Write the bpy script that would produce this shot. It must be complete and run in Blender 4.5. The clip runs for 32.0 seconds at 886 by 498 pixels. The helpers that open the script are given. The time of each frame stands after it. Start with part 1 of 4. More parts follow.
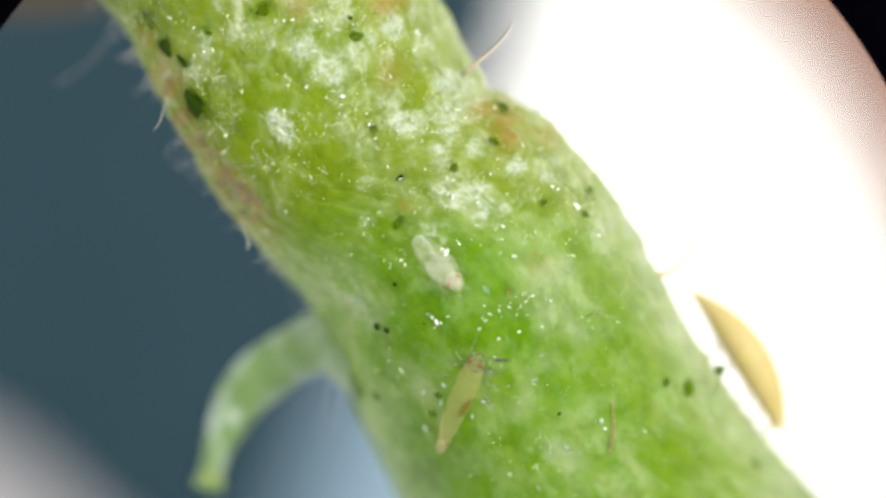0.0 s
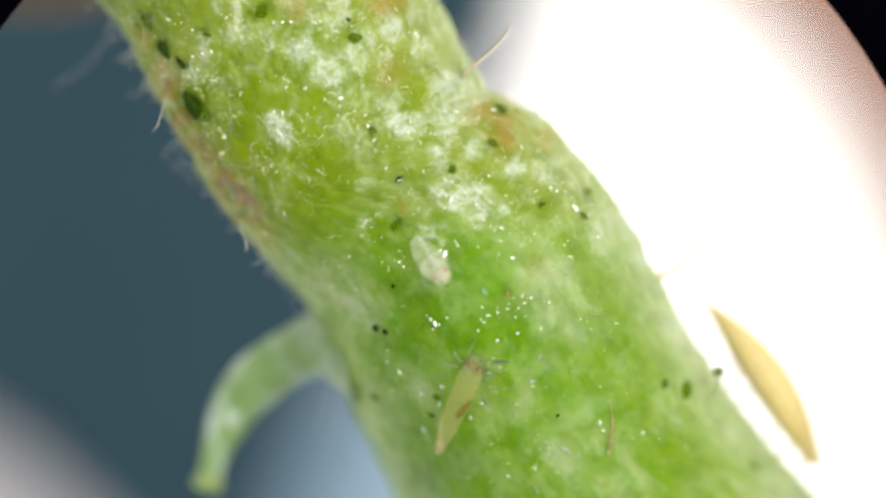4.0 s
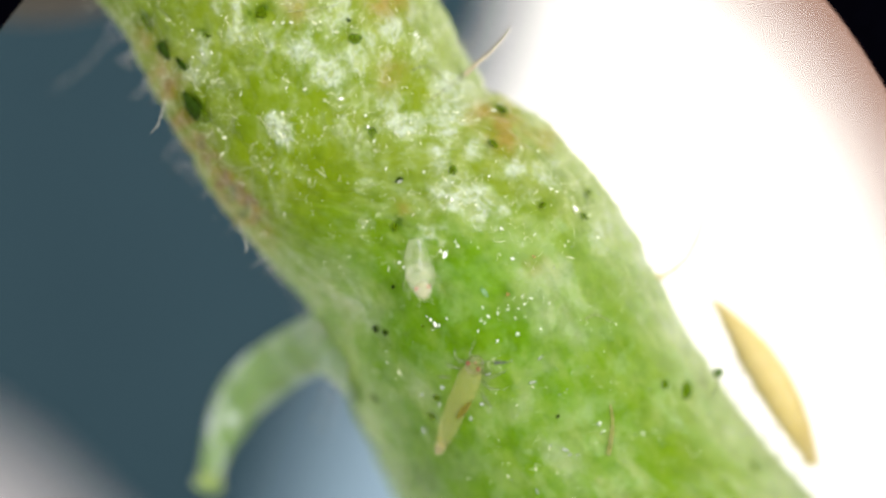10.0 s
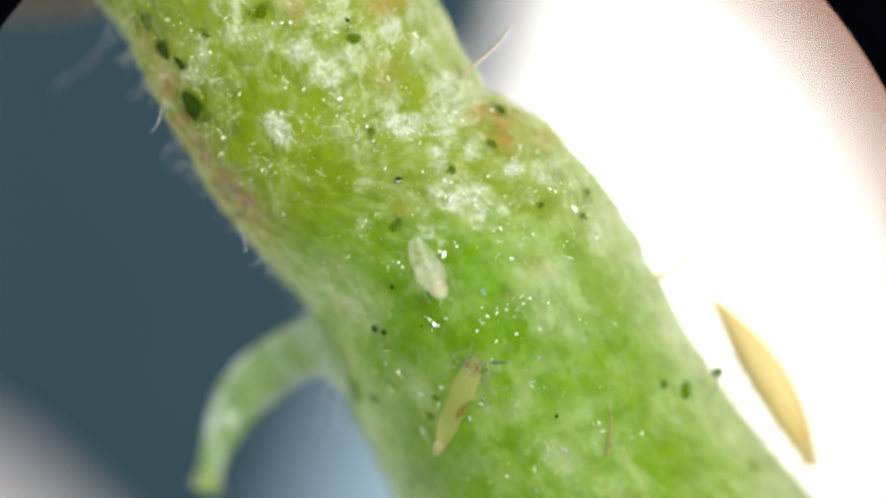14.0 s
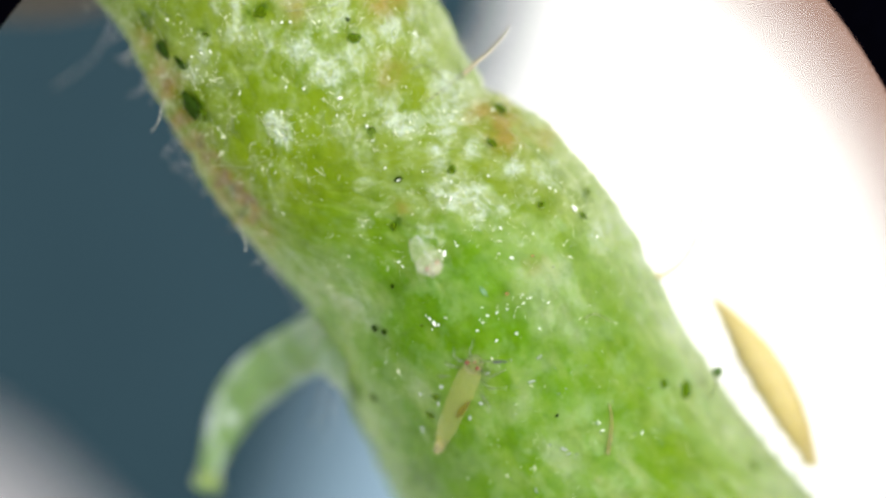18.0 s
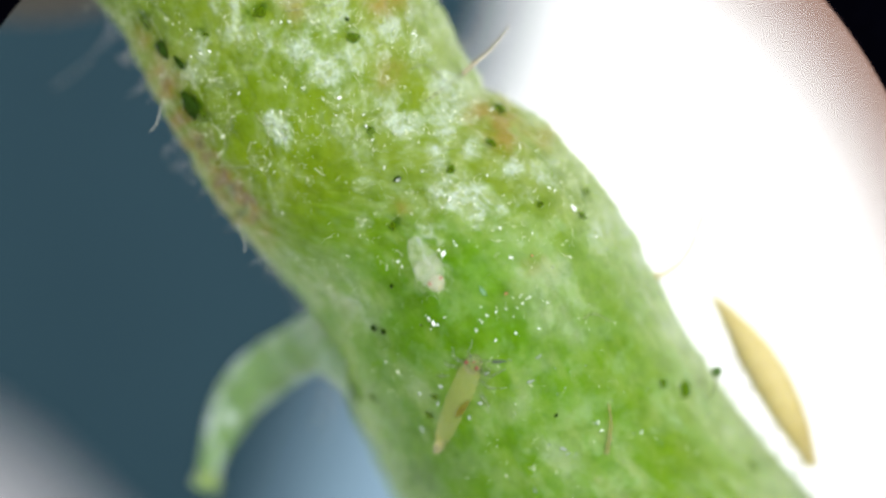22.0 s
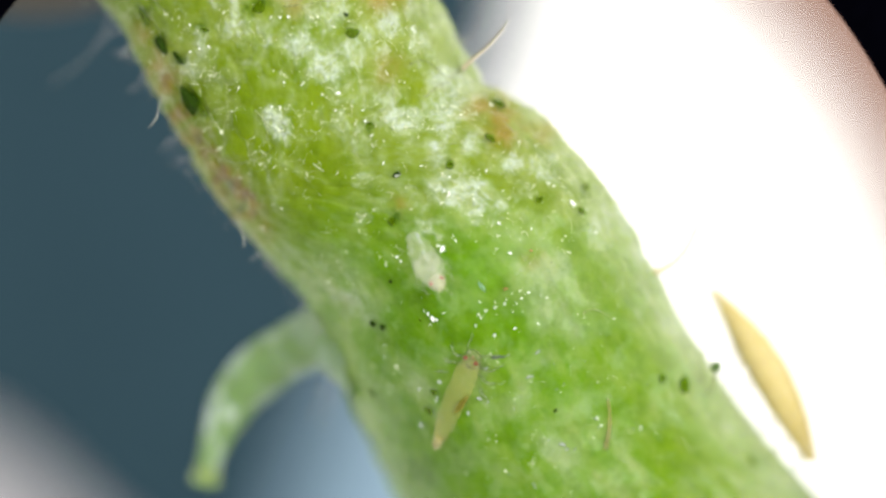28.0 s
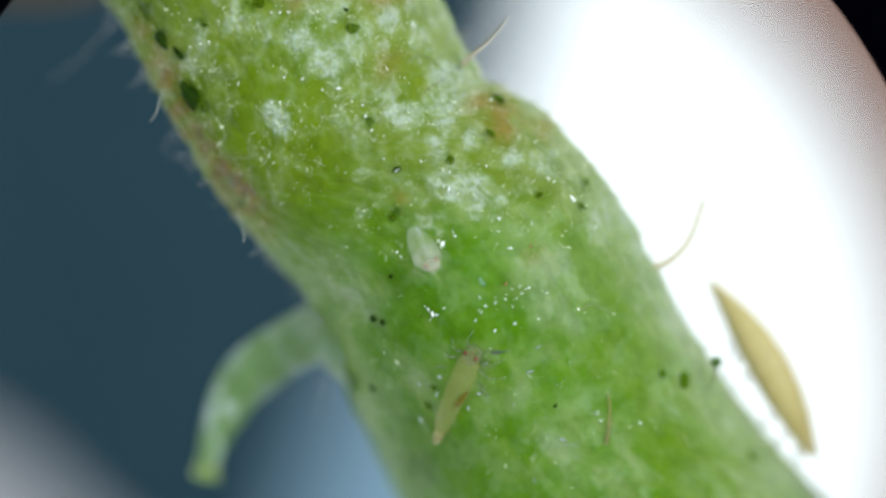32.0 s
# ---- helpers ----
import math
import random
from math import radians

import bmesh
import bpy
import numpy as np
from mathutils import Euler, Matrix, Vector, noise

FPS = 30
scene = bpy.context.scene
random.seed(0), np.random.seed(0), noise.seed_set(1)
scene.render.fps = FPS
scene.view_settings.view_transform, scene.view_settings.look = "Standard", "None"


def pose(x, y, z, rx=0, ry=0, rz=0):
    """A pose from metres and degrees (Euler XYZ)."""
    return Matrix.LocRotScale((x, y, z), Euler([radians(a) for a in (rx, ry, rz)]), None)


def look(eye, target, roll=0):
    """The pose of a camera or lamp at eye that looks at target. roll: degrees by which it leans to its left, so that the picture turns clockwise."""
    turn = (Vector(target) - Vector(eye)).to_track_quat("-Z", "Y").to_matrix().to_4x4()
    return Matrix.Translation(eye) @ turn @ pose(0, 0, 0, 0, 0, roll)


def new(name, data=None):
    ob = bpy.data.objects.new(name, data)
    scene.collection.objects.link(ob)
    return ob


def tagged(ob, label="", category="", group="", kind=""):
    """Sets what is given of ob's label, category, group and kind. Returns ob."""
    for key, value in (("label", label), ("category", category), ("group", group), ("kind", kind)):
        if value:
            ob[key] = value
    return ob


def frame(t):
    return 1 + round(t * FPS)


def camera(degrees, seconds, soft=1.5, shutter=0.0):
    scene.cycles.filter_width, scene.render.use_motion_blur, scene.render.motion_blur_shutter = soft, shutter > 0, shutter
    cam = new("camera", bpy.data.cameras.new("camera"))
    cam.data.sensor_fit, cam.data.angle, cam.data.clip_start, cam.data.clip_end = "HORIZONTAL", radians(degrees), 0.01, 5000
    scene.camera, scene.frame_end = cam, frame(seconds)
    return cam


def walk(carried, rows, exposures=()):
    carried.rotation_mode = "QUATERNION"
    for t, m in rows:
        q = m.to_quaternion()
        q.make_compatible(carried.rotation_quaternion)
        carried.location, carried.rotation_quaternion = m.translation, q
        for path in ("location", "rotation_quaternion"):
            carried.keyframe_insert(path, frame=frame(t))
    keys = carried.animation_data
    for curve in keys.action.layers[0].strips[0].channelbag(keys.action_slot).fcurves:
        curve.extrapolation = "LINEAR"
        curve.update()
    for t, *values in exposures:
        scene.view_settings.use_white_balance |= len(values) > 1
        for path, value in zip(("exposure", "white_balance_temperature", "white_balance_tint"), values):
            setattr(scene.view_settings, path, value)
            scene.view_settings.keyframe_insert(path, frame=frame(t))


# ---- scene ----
U = 5e-6            # one stage division: 5 micrometres
EYE = 20000         # working distance of the objective, in divisions (100 mm)
PLATE = -5000       # height of the stage plate under the stem axis (25 mm below)


# ---- camera: a stereo microscope that looks straight down; the stage drifts by some hundredths of a millimetre ----
cam = camera(4.489, 32.0, soft=3.0)
cam.data.dof.use_dof = True
cam.data.dof.focus_distance = (EYE - 235) * U
cam.data.dof.aperture_fstop = 62
walk(cam, [(t, pose(x * 1e-6, y * 1e-6, EYE * U)) for t, x, y in (
    (0, -13.8, -24.8), (0.5, -6.8, -19.3), (1, -9.3, -26.8), (1.5, -16.0, -19.4), (2, -16.1, -16.2),
    (2.5, -14.4, -19.1), (3, -10.7, -16.4), (3.5, -3.1, -13.0), (5.5, 1.3, -4.6), (6, -2.1, -5.7),
    (6.5, -9.2, -17.5), (7, 6.4, 12.1), (7.5, 2.5, 4.7), (8, 5.2, 2.7), (8.5, 2.9, 1.3), (9, 4.5, -3.5),
    (9.5, 4.5, -0.7), (10, -1.4, -4.0), (10.5, 5.8, -3.3), (11, 9.4, -9.3), (11.5, 15.3, -7.5), (12, 4.2, -8.2),
    (12.5, 5.4, -2.5), (13, 0.0, 0.0), (13.5, -2.5, 0.1), (14, 7.6, -4.9), (14.5, 10.2, -8.9),
    (16.5, 8.6, -10.5), (17, 1.4, -8.9), (17.5, -1.7, -10.0), (18, 6.8, -10.1), (18.5, 16.0, -12.2),
    (19, 18.2, -15.5), (19.5, 7.1, -15.9), (20, 5.2, -15.0), (20.5, 0.8, -12.8), (21, 3.2, -14.4),
    (21.5, 14.7, -8.3), (22, 13.7, -12.2), (22.5, 15.2, -15.0), (23, 4.6, -18.5), (23.5, -1.2, -15.7),
    (24, 6.1, -16.4), (24.5, 3.4, -16.2), (25, -0.6, -19.5), (25.5, 1.4, -15.4), (27.5, 11.8, -40.2),
    (28, 21.7, -52.8), (28.5, 25.8, -67.1), (29, 31.9, -76.3), (29.5, 39.1, -82.3), (30, 0.7, -77.3),
    (30.5, 17.4, -80.0), (31, 17.2, -97.3), (31.5, 11.4, -91.1), (32, 21.1, -95.0),
)], exposures=[
    (0, 0.0, 6700, 11), (5.5, 0.0, 6780, 12), (10, 0.0, 6780, 12), (14.5, 0.0, 6700, 11), (16.5, -0.12, 6100, 5), (17, 0, 6350, 7), (17.5, 0, 6400, 8),
    (18.5, 0, 6580, 10), (19.5, -0.08, 6430, 9), (20, -0.12, 6200, 7), (21, -0.23, 5850, 4), (22, -0.1, 6200, 8), (23, -0.03, 6550, 10), (24.5, 0, 6700, 11),
    (28.2, 0, 6600, 10), (29, -0.03, 6200, 7), (29.5, -0.15, 6150, 7), (30.1, -0.47, 5750, 4), (30.6, -0.2, 5900, 3), (31.2, -0.07, 6280, 8),
    (31.6, -0.28, 6150, 7), (32, -0.55, 5800, 3)])

# ---- light: a fibre-optic lamp from the upper right, a weaker one from the left, grey room light ----
world = bpy.data.worlds.new("room_light")
scene.world = world
world.use_nodes = True
world.node_tree.nodes["Background"].inputs[0].default_value = (1.0, 1.0, 0.96, 1)
world.node_tree.nodes["Background"].inputs[1].default_value = 0.91


def lamp(name, eye, target, radius, watts, colour):
    data = bpy.data.lights.new(name, "AREA")
    data.shape, data.size, data.energy, data.color = "DISK", radius * 2, watts, colour
    ob = new(name, data)
    ob.matrix_world = look(eye, target)
    return ob


lamp("lamp_key", (0.110, 0.079, 0.231), (0, 0, -0.002), 0.029, 1.15, (1.0, 0.97, 0.90))
lamp("lamp_fill", (-0.132, 0.000, 0.198), (0, 0, -0.002), 0.026, 0.225, (1.0, 0.99, 0.95))


# ---- materials ----
def material(name):
    m = bpy.data.materials.new(name)
    m.use_nodes = True
    return m, m.node_tree.nodes, m.node_tree.links, m.node_tree.nodes["Principled BSDF"]


def ramp(nodes, stops):
    r = nodes.new("ShaderNodeValToRGB")
    while len(r.color_ramp.elements) < len(stops):
        r.color_ramp.elements.new(0.5)
    for e, (p, c) in zip(r.color_ramp.elements, stops):
        e.position, e.color = p, (*c, 1)
    return r


def noise_node(nodes, links, size, detail=4, rough=0.6):
    """A noise whose features are about size divisions wide."""
    c = nodes.new("ShaderNodeTexCoord")
    n = nodes.new("ShaderNodeTexNoise")
    n.inputs["Scale"].default_value = 1 / (size * U)
    n.inputs["Detail"].default_value = detail
    n.inputs["Roughness"].default_value = rough
    links.new(c.outputs["Object"], n.inputs["Vector"])
    return n


def mixed(nodes, links, fac, a, b, mode="MIX"):
    m = nodes.new("ShaderNodeMix")
    m.data_type, m.blend_type = "RGBA", mode
    for sock, value in ((m.inputs[0], fac), (m.inputs[6], a), (m.inputs[7], b)):
        if isinstance(value, (int, float)):
            sock.default_value = value
        elif isinstance(value, tuple):
            sock.default_value = (*value, 1)
        else:
            links.new(value, sock)
    return m.outputs[2]


def bumped(nodes, links, bsdf, height, depth, strength=1.0):
    b = nodes.new("ShaderNodeBump")
    b.inputs["Strength"].default_value = strength
    b.inputs["Distance"].default_value = depth * U
    links.new(height, b.inputs["Height"])
    links.new(b.outputs[0], bsdf.inputs["Normal"])


def times(nodes, links, a, b):
    n = nodes.new("ShaderNodeMath")
    n.operation, n.use_clamp = "MULTIPLY", True
    links.new(a, n.inputs[0])
    if isinstance(b, (int, float)):
        n.inputs[1].default_value = b
    else:
        links.new(b, n.inputs[1])
    return n.outputs[0]


def attribute(nodes, name):
    a = nodes.new("ShaderNodeAttribute")
    a.attribute_name = name
    return a.outputs["Fac"]


def mottled(name, dark, light, size, rough=0.4, depth=0.8, glow=0.0, gloss=0.5, alpha=1.0):
    """A surface that varies between two colours at two scales, with fine relief; glow is its subsurface share; two alphas make it unevenly clear."""
    m, nodes, links, bsdf = material(name)
    n1, n2 = noise_node(nodes, links, size), noise_node(nodes, links, size / 6, 3)
    f = mixed(nodes, links, 0.4, n1.outputs[0], n2.outputs[0])
    r = ramp(nodes, [(0.32, dark), (0.68, light)])
    links.new(f, r.inputs[0])
    links.new(r.outputs[0], bsdf.inputs["Base Color"])
    bsdf.inputs["Roughness"].default_value = rough
    bsdf.inputs["Specular IOR Level"].default_value = gloss
    if glow:
        bsdf.inputs["Subsurface Weight"].default_value = glow
        bsdf.inputs["Subsurface Radius"].default_value = (1, 0.9, 0.5)
        bsdf.inputs["Subsurface Scale"].default_value = 14 * U
    if isinstance(alpha, tuple):
        n3 = noise_node(nodes, links, size * 0.8, 3)
        thin = ramp(nodes, [(0.36, (alpha[0],) * 3), (0.66, (alpha[1],) * 3)])
        links.new(n3.outputs[0], thin.inputs[0])
        links.new(thin.outputs[0], bsdf.inputs["Alpha"])
    else:
        bsdf.inputs["Alpha"].default_value = alpha
    if depth:
        bumped(nodes, links, bsdf, f, depth)
    return m


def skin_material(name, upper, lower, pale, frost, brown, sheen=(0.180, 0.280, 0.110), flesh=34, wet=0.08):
    """Plant skin: green flesh (two ranges), pale scarred network, frosty scars, brown blush, painted sheen and a
    painted bright right edge, under a wet, finely wrinkled film; the pigments lie in the mesh.
    """
    m, nodes, links, bsdf = material(name)
    big, mid, fine = (noise_node(nodes, links, s, d) for s, d in ((190, 3), (34, 4), (6, 3)))
    tone = mixed(nodes, links, 0.45, big.outputs[0], mid.outputs[0])
    ramps = []
    for greens in (lower, upper):
        g = ramp(nodes, [(0.3, greens[0]), (0.52, greens[1]), (0.78, greens[2])])
        links.new(tone, g.inputs[0])
        ramps.append(g.outputs[0])
    col = mixed(nodes, links, attribute(nodes, "zone"), *ramps)
    grain = ramp(nodes, [(0.34, (0.62, 0.62, 0.62)), (0.60, (1, 1, 1))])
    links.new(fine.outputs[0], grain.inputs[0])
    pale_c = ramp(nodes, [(0.3, pale[0]), (0.7, pale[1])])
    links.new(mid.outputs[0], pale_c.inputs[0])
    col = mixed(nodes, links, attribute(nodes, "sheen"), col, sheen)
    col = mixed(nodes, links, attribute(nodes, "pale"), col, pale_c.outputs[0])
    col = mixed(nodes, links, times(nodes, links, attribute(nodes, "frost"), grain.outputs[0]), col, frost)
    col = mixed(nodes, links, attribute(nodes, "blush"), col, brown)
    col = mixed(nodes, links, attribute(nodes, "dusk"), col, (0.118, 0.082, 0.042))
    col = mixed(nodes, links, attribute(nodes, "deep"), col, (0.026, 0.071, 0.0015))
    links.new(col, bsdf.inputs["Base Color"])
    r = ramp(nodes, [(0.35, (0.22, 0.22, 0.22)), (0.65, (0.42, 0.42, 0.42))])
    links.new(fine.outputs[0], r.inputs[0])
    links.new(r.outputs[0], bsdf.inputs["Roughness"])
    bsdf.inputs["Specular IOR Level"].default_value = 0.05
    solid = nodes.new("ShaderNodeMath")
    solid.operation = "MULTIPLY_ADD"
    solid.inputs[1].default_value, solid.inputs[2].default_value = -0.5, 0.6
    links.new(attribute(nodes, "frost"), solid.inputs[0])
    links.new(solid.outputs[0], bsdf.inputs["Subsurface Weight"])
    bsdf.inputs["Subsurface Radius"].default_value = (0.8, 1, 0.25)
    bsdf.inputs["Subsurface Scale"].default_value = flesh * U
    bumped(nodes, links, bsdf, mixed(nodes, links, 0.6, mid.outputs[0], fine.outputs[0]), 2.2, 0.6)
    # fine clear fuzz, and a wet film whose wrinkles glint
    bsdf.inputs["Sheen Weight"].default_value = 0.02
    bsdf.inputs["Sheen Roughness"].default_value = 0.35
    bsdf.inputs["Sheen Tint"].default_value = (0.85, 1.0, 0.9, 1)
    film = nodes.new("ShaderNodeBump")
    wrinkle = noise_node(nodes, links, 11, 2, 0.5)
    film.inputs["Strength"].default_value = 1.0
    film.inputs["Distance"].default_value = 10 * U
    links.new(wrinkle.outputs[0], film.inputs["Height"])
    links.new(film.outputs[0], bsdf.inputs["Coat Normal"])
    links.new(times(nodes, links, attribute(nodes, "damp"), wet), bsdf.inputs["Coat Weight"])
    bsdf.inputs["Coat Roughness"].default_value = 0.10
    bsdf.inputs["Coat IOR"].default_value = 1.4
    return m


SKIN = skin_material("stem_skin", ((0.076, 0.114, 0.0012), (0.114, 0.165, 0.0033), (0.142, 0.194, 0.0068)),
                     ((0.046, 0.120, 0.0010), (0.076, 0.174, 0.0016), (0.108, 0.210, 0.0032)),
                     ((0.146, 0.198, 0.040), (0.238, 0.290, 0.102)), (0.350, 0.408, 0.376), (0.190, 0.112, 0.018))
SHOOT = skin_material("shoot_skin", ((0.077, 0.146, 0.030), (0.115, 0.193, 0.060), (0.154, 0.231, 0.094)), ((0.077, 0.146, 0.030), (0.115, 0.193, 0.060), (0.154, 0.231, 0.094)),
                      ((0.154, 0.231, 0.145), (0.216, 0.293, 0.193)), (0.370, 0.439, 0.416), (0.231, 0.216, 0.060))
HAIR = mottled("plant_hair", (0.323, 0.323, 0.262), (0.477, 0.477, 0.424), 20, 0.3, 0, alpha=0.4)
HAIR_FLAT = mottled("skin_hair", (0.231, 0.269, 0.108), (0.308, 0.347, 0.185), 20, 0.3, 0, alpha=0.22)
HAIR_TAN = mottled("dry_hair", (0.185, 0.146, 0.100), (0.354, 0.323, 0.208), 16, 0.35, 0.4)
HAIR_DRY = mottled("brown_hair", (0.200, 0.146, 0.054), (0.262, 0.193, 0.085), 16, 0.35, 0.4, alpha=0.28)
HAIR_FAINT = mottled("clear_hair", (0.347, 0.347, 0.308), (0.462, 0.462, 0.447), 20, 0.3, 0, alpha=0.16)
HAIR_YELLOW = mottled("yellow_hair", (0.36, 0.29, 0.11), (0.44, 0.37, 0.17), 20, 0.4, 0, gloss=0.1, alpha=0.9)
FRASS = mottled("frass", (0.0069, 0.020, 0.0008), (0.020, 0.048, 0.0015), 9, 0.5, 0.5, gloss=0.04, alpha=0.85)
FRASS_OLIVE = mottled("frass_olive", (0.045, 0.095, 0.0000), (0.068, 0.132, 0.0012), 9, 0.7, 0.25, gloss=0.02, alpha=0.85)
FRASS_GREEN = mottled("frass_green", (0.031, 0.069, 0.0000), (0.077, 0.131, 0.0008), 6, 0.6, 0.4, gloss=0.02, alpha=0.5)
# opaque white that stands in for lamp glints on the wet skin
GLINT = mottled("glint_white", (0.84, 0.88, 0.88), (0.96, 0.97, 0.96), 4, 0.28, 0, gloss=1.0)
# bright crumbs that stand in for fine sparkles
GLINT_GRAIN = mottled("glint_grain", (0.50, 0.55, 0.36), (0.85, 0.87, 0.74), 8, 0.12, 0, gloss=1.0)
YELLOW = mottled("yellow_body", (0.360, 0.350, 0.115), (0.460, 0.440, 0.190), 26, 0.4, 0.5, glow=0.5, gloss=0.12, alpha=0.28)
CLEAR = mottled("clear_cuticle", (0.262, 0.246, 0.100), (0.339, 0.308, 0.154), 10, 0.3, 0.8, glow=0.3, alpha=0.5)
ROSY = mottled("rosy_cuticle", (0.185, 0.208, 0.085), (0.254, 0.254, 0.131), 10, 0.3, 0.8, glow=0.3, alpha=0.28)
# half-clear white for fainter painted glints and highlight streaks
GLINT_SOFT = mottled("glint_soft", (0.262, 0.323, 0.262), (0.385, 0.447, 0.400), 4, 0.3, 0, gloss=0.5, alpha=0.45)
GLAND = mottled("gland_green", (0.027, 0.069, 0.0077), (0.058, 0.115, 0.0154), 8, 0.3, 0.3, gloss=0.4)
SPECK_RED = mottled("speck_red", (0.323, 0.085, 0.039), (0.385, 0.123, 0.054), 4, 0.5, 0, alpha=0.32)
TEAL = mottled("teal_film", (0.123, 0.277, 0.169), (0.185, 0.339, 0.246), 6, 0.4, 0, alpha=0.25)
AMBER = mottled("gut_amber", (0.131, 0.112, 0.0062), (0.177, 0.146, 0.0154), 10, 0.5, 0.3, gloss=0.05, alpha=0.5)
EYE_RED = mottled("eye_red", (0.100, 0.0080, 0.0010), (0.150, 0.0150, 0.0030), 4, 0.3, 0)
EYE_PINK = mottled("eye_pink", (0.240, 0.026, 0.040), (0.320, 0.060, 0.066), 4, 0.25, 0)
LIMB = mottled("limb_grey", (0.092, 0.123, 0.062), (0.169, 0.200, 0.123), 8, 0.2, 0, alpha=0.2)
LIMB_TIP = mottled("limb_tip", (0.023, 0.039, 0.031), (0.062, 0.077, 0.062), 6, 0.3, 0, alpha=0.8)
PALE = mottled("pale_body", (0.400, 0.440, 0.300), (0.600, 0.610, 0.500), 14, 0.28, 2.0, glow=0.1, gloss=0.6, alpha=(0.10, 0.30))
PALE_BACK = mottled("pale_back", (0.360, 0.430, 0.270), (0.580, 0.610, 0.480), 14, 0.28, 2.0, glow=0.1, gloss=0.6, alpha=(0.04, 0.22))
PALE_HEAD = mottled("pale_head", (0.385, 0.385, 0.262), (0.493, 0.477, 0.385), 14, 0.35, 0.8, glow=0.4, gloss=0.35, alpha=0.36)
PALE_LIMB = mottled("pale_limb", (0.354, 0.370, 0.246), (0.447, 0.447, 0.370), 10, 0.3, 0, alpha=0.08)
TAN = mottled("tan_body", (0.335, 0.262, 0.072), (0.515, 0.445, 0.215), 15, 0.4, 1.2, glow=0.6, gloss=0.3, alpha=0.92)
TAN_LIMB = mottled("tan_limb", (0.424, 0.385, 0.277), (0.501, 0.462, 0.347), 10, 0.3, 0, alpha=0.4)
WHITE_PLATE = mottled("white_plate", (0.83, 0.83, 0.86), (0.87, 0.87, 0.90), 900, 0.6, 0)
SLATE = mottled("slate_card", (0.0032, 0.0175, 0.0285), (0.0108, 0.0318, 0.0458), 1300, 0.8, 0, gloss=0.2)
BLUE_CARD = mottled("blue_card", (0.131, 0.200, 0.277), (0.162, 0.239, 0.308), 900, 0.8, 0, gloss=0.2)
LILAC = mottled("lilac_card", (0.277, 0.269, 0.293), (0.331, 0.323, 0.347), 900, 0.8, 0, gloss=0.2)
# colour of the vignette's brownish fall-off, painted on an added ring
VIGNETTE = mottled("vignette_pink", (0.180, 0.105, 0.084), (0.210, 0.122, 0.098), 900, 0.6, 0, gloss=0.2)
BLACK = mottled("black_anodised", (0.0003, 0.0003, 0.0008), (0.0006, 0.0006, 0.0015), 200, 0.7, 0, gloss=0.0)
SCRAP = mottled("withered_leaf", (0.033, 0.028, 0.021), (0.055, 0.047, 0.035), 90, 0.6, 1)


# ---- building ----
def stage(u, v, h=0.0):
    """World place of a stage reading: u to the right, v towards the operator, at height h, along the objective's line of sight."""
    k = (1 - h / EYE) * U
    return Vector(((u - 784) * k, (441 - v) * k, h * U))


TABLES = {}


def table(seed):
    """A fixed table of random numbers for each seed."""
    if seed not in TABLES:
        TABLES[seed] = np.random.RandomState(seed).rand(512, 512)
    return TABLES[seed]


def grid_noise(x, y, seed=1):
    """Smooth value noise, 0 to 1, on arrays."""
    xi, yi = np.floor(x), np.floor(y)
    fx, fy = x - xi, y - yi
    fx, fy = fx * fx * (3 - 2 * fx), fy * fy * (3 - 2 * fy)
    r = table(seed)
    xi, yi = xi.astype(int), yi.astype(int)
    g = lambda a, b: r[(xi + a) % 512, (yi + b) % 512]
    return (g(0, 0) * (1 - fx) + g(1, 0) * fx) * (1 - fy) + (g(0, 1) * (1 - fx) + g(1, 1) * fx) * fy


def fractal(x, y, size, seed=1, octaves=4, gain=0.5):
    total, amp, norm = 0, 1, 0
    for i in range(octaves):
        k = 2 ** i / size
        total = total + amp * grid_noise(x * k + 17 * i, y * k + 31 * i, seed + i)
        norm += amp
        amp *= gain
    return total / norm


def cells(x, y, size, seed=1):
    """Distances to the nearest and second nearest cell centre, and a random value for each cell."""
    x, y = x / size, y / size
    xi, yi = np.floor(x), np.floor(y)
    rx, ry, rv = (table(seed + k) for k in range(3))
    f1, f2, val = np.full(x.shape, 9.0), np.full(x.shape, 9.0), np.zeros(x.shape)
    for i in (-1, 0, 1):
        for j in (-1, 0, 1):
            a, b = (xi + i).astype(int) % 512, (yi + j).astype(int) % 512
            d = np.hypot(xi + i + rx[a, b] - x, yi + j + ry[a, b] - y)
            near = d < f1
            f2 = np.where(near, f1, np.minimum(f2, d))
            val = np.where(near, rv[a, b], val)
            f1 = np.where(near, d, f1)
    return f1, f2, val


def step(a, b, x):
    t = np.clip((x - a) / (b - a), 0, 1)
    return t * t * (3 - 2 * t)


